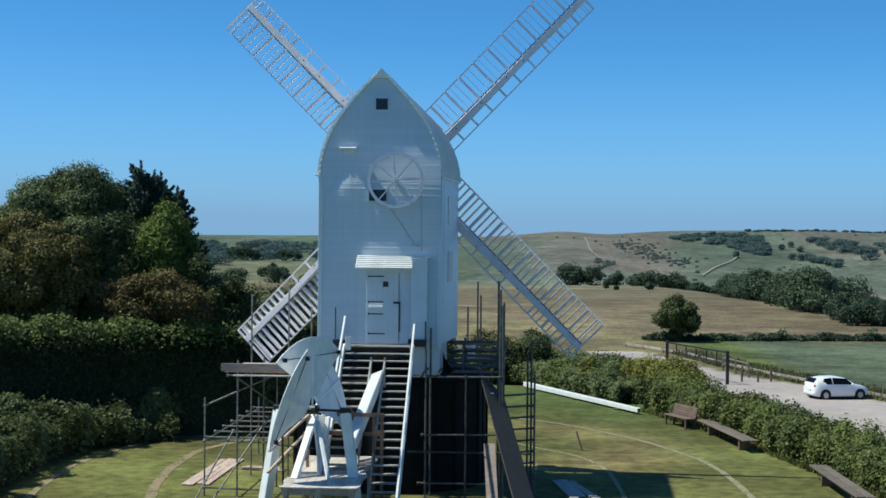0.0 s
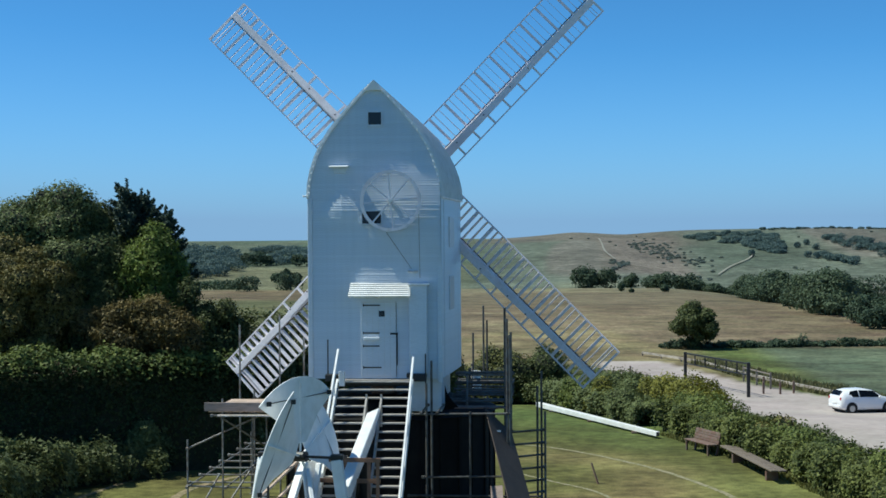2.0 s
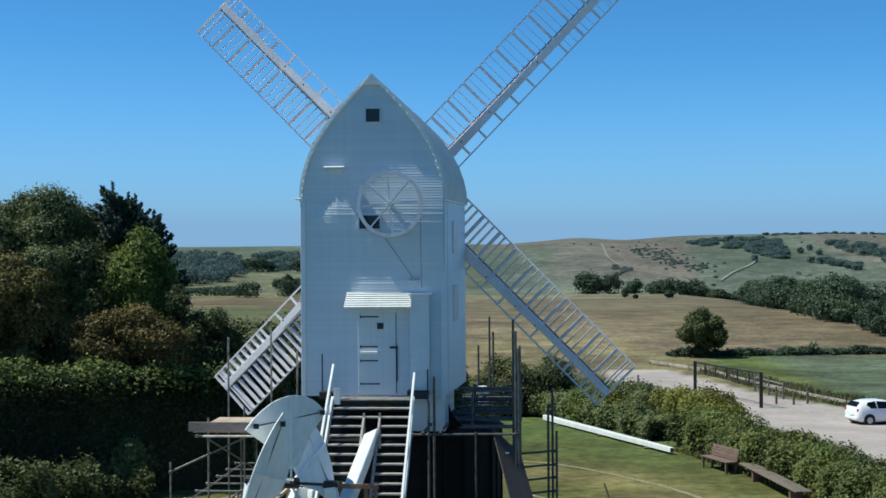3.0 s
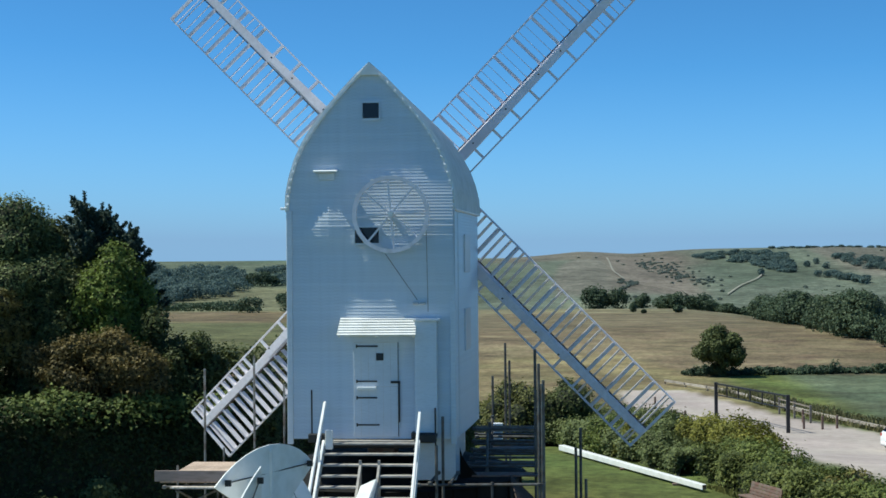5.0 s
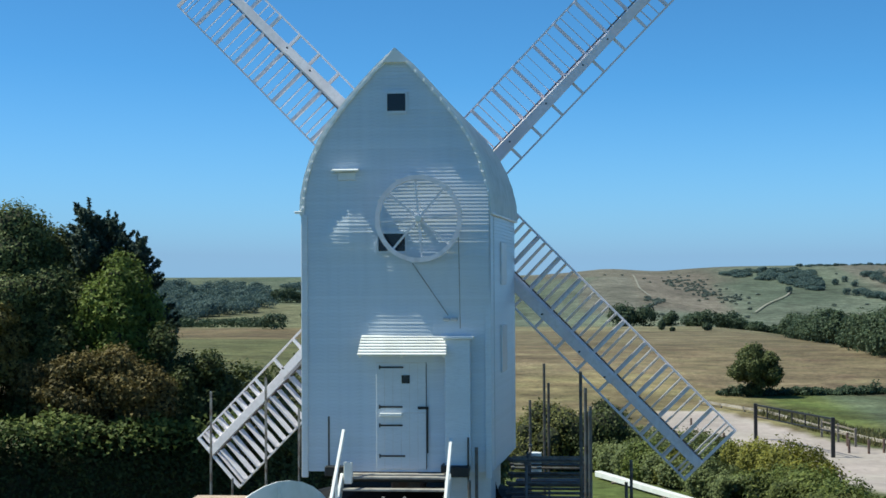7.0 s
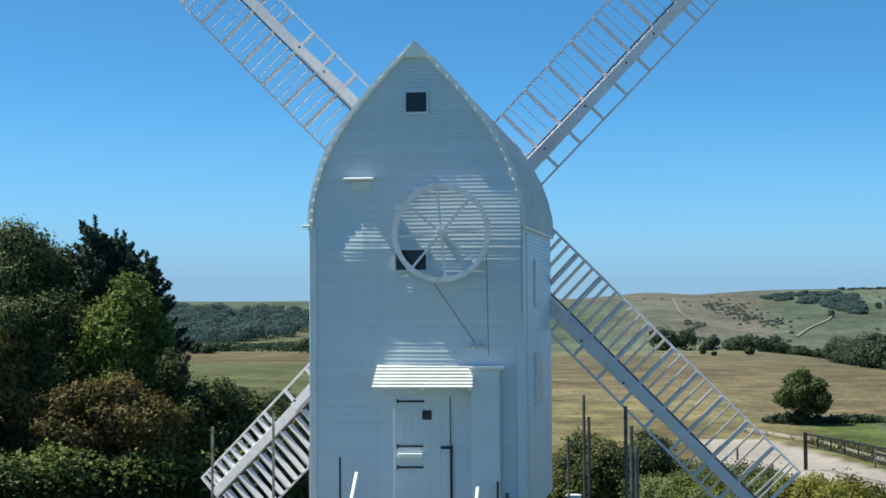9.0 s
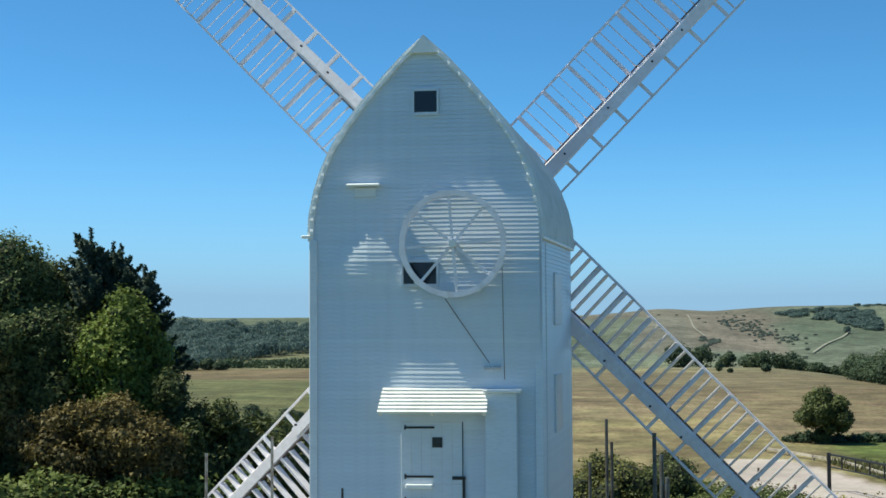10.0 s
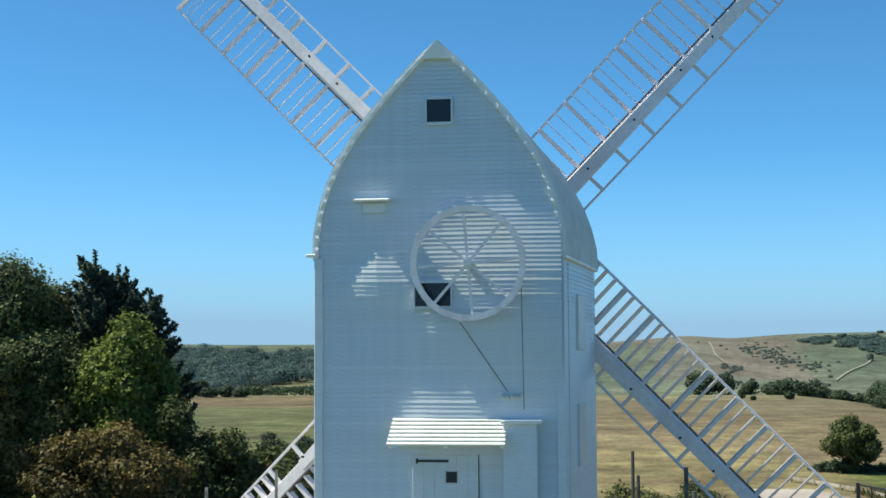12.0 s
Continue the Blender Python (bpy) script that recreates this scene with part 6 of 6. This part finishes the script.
sp = inside([(112, 1262), (134, 1300), (196, 1300), (196, 1240), (176, 1075), (164, 1095), (150, 1160), (130, 1205)], 120, 4, 6.5, 2.6, 4.2)
sp += inside([(225, 1190), (236, 1205), (262, 1130), (260, 1050), (240, 1040)], 34, 4.5, 7, 4, 6.5)
sp += inside([(262, 1120), (280, 1110), (276, 1015), (262, 1020)], 12, 4.5, 6.5, 5, 7)
sp += inside([(190, 1060), (200, 1066), (216, 1000), (208, 980)], 14, 4, 6, 4, 6)
sp += [(x, y, 3.6, 5.5) for x, y in ((194, 1131), (205, 1150), (206, 1113), (180, 1117), (188, 1055), (193, 1046), (147, 1065))]
sp += [(200 + 3.6 * k + g.uniform(-2, 2), 1335 + g.uniform(-15, 15), g.uniform(2.5, 4.5), g.uniform(0.8, 1.8) + 1.2 * (k % 9 == 0)) for k in range(60)]
sp = [(x + 25, y, r, h) for x, y, r, h in sp]
wood("hill_wood", sp, 0.75, LEAF_HAZE_BLUE, 55, "dark woods on the far hillside, tinted blue for haze", per=110, lobes=4)
sp = [(g.gauss(76, 10), g.gauss(1150, 75), g.uniform(1.0, 2.6), g.uniform(0.6, 1.5)) for _ in range(110)]
sp += [(g.gauss(96, 9), g.gauss(1020, 32), g.uniform(1.2, 2.4), g.uniform(1, 2.2)) for _ in range(36)]
sp += [(g.uniform(-20, 330), g.uniform(800, 1300), g.uniform(1.2, 2.4), g.uniform(1, 2.2)) for _ in range(26)]
sp = [(x + 25, y, r, h) for x, y, r, h in sp]
sp += [(36 + 32 * k / 25 + g.uniform(-1, 1), 770 + 165 * k / 25, g.uniform(1.6, 2.6), g.uniform(1.0, 2.2)) for k in range(26)]
sp += [(62 + g.uniform(-6, 6), 930 + g.uniform(-14, 14), g.uniform(1.6, 2.6), g.uniform(1.0, 2.0)) for k in range(14)]
wood("gorse", sp, 0.55, LEAF_HAZY_GORSE, 56, "scattered gorse and thorn on the far hillside", per=60, lobes=2)
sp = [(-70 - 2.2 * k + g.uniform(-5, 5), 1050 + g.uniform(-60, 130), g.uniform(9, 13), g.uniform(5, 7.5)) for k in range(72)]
wood("hill_wood", sp, 1.0, LEAF_HAZE_BLUE, 57, "long dark wood across the far hillside", per=110, lobes=4)
wood("tree_line", [(-203, 975, 7, 10), (-196, 980, 7, 11), (-190, 985, 5, 8), (-168, 985, 6, 9), (-160, 990, 6, 7), (-145, 805, 4.5, 9), (-139, 808, 4, 6), (-150, 800, 4, 6)], 1.0, LEAF_FAR, 60,
     "dark round trees standing in the far fields", per=120, lobes=6)
# the big hanging wood, field trees and a cottage across the valley behind the garden trees
sp = []
while len(sp) < 440:
    y = g.uniform(650, 1120)
    v = g.uniform(-0.45, -0.216)
    if y > 655 + 1900 * max(0.0, v + 0.33) and y < 1130 - 900 * max(0.0, -0.35 - v) * 3:
        sp.append((3 + v * (y + 21), y, g.uniform(7, 12), g.uniform(6, 10)))
wood("hill_wood", sp, 0.9, LEAF_HAZE_BLUE, 65, "broad wood hanging on the far slope, tinted blue for haze", per=85, lobes=6)
wood("field_tree", [(-113, 330, 3.2, 6.2), (-109, 333, 2.4, 4.4), (-105, 326, 2.6, 2.6), (-101, 328, 2.4, 3.0), (-97, 327, 2.6, 2.4)], 0.36, LEAF_FAR, 66,
     "dark round hedgerow trees at the field crest", per=320, lobes=8)
for bx, by, br, bh, sd in ((-47.5, 125, 1.9, 3.7, 71), (-38.5, 106, 1.4, 2.1, 72), (-36, 104, 1.2, 1.7, 73), (-31.3, 110, 1.6, 2.4, 76), (-28.5, 112, 1.3, 1.9, 77), (-24.8, 90, 1.6, 2.1, 78), (-24.5, 73, 1.5, 2.8, 74), (-21.5, 75, 1.3, 2.3, 75)):
    bush("field_bush", bx, by, br, bh, LEAF_FAR, sd, "dark rounded bush in the field behind the garden", leaf=0.13, clumps=24, per=420)


def cottage(x, y, rz):
    h = thing("cottage", Matrix.Translation((x, y, gz(x, y))) @ Matrix.Rotation(radians(rz), 4, "Z"), label="small white cottage with a grey roof across the valley", category="house")
    part("wall", boxed(5.5, 4.0, 3.4, Matrix.Translation((0, 0, 1.6)), 0.02), WHITE_TRIM, h)
    bm = bmesh.new()
    v = [bm.verts.new(c) for c in ((-3, -2.3, 3.1), (3, -2.3, 3.1), (3, 2.3, 3.1), (-3, 2.3, 3.1), (-3, 0, 5.0), (3, 0, 5.0))]
    for f in ((0, 1, 5, 4), (2, 3, 4, 5), (0, 4, 3), (1, 2, 5), (3, 2, 1, 0)):
        bm.faces.new([v[i] for i in f])
    bmesh.ops.recalc_face_normals(bm, faces=bm.faces)
    roof_part = part("roof", bm, WOOD_GREY, h)
    part("chimney", boxed(0.6, 0.6, 1.3, Matrix.Translation((1.9, 0, 5.1)), 0.02), BROWN, roof_part)
    for wx in (-1.5, 1.4):
        part("window", boxed(0.9, 0.06, 1.0, Matrix.Translation((wx, -2.02, 1.8)), 0.01), VOID, h)


cottage(-186, 640, 14)
ribbon("hill_track", [(61, 954), (57.8, 1010), (57.7, 1046), (60.5, 1150), (63, 1250)], 1.5, CHALK_FAR, "pale chalk track climbing the far hill", 0.9)
ribbon("hill_track", [(124, 890), (143, 964), (164, 1030), (175, 1075)], 1.3, CHALK_FAR, "pale chalk track climbing the far hill", 0.9)
STRAW = leaf_material("long_dry_grass", (0.10, 0.095, 0.035), (0.24, 0.20, 0.09))
WEEDS = leaf_material("rough_verge_weeds", (0.095, 0.100, 0.040), (0.240, 0.220, 0.100))
long_grass("long_grass", [(19.4, 84), (21.6, 72), (23.6, 64), (25.8, 57.5), (29.2, 46), (33, 30), (36, 10)], 3.0, 0.42, WEEDS, 61, "tall rough grass and weeds along the car park edge", 75)
long_grass("long_grass", [(3, 46), (8, 44), (11.5, 40), (12.5, 34), (13.2, 28)], 2.0, 0.7, STRAW, 62, "tall dry grass behind the garden shrubs", 70)
hedge("mixed_hedge", [(6.6, 39.4, 1.7), (8.6, 35.4, 1.6), (10.2, 31.8, 1.5)], 2.2, 1.9, LEAF_GREY, 81, "tall green weeds and shrubs beside the lawn", leaf=0.10, dens=480, shoots=0.16, uneven=0.3)
long_grass("long_grass", [(10.2, 22.5), (12.0, 17.0), (13.8, 9.5), (15.0, 3.4), (16.1, -1.4)], 0.5, 0.2, LEAF_HEDGE, 64, "tufted grass at the foot of the hedge", 150)
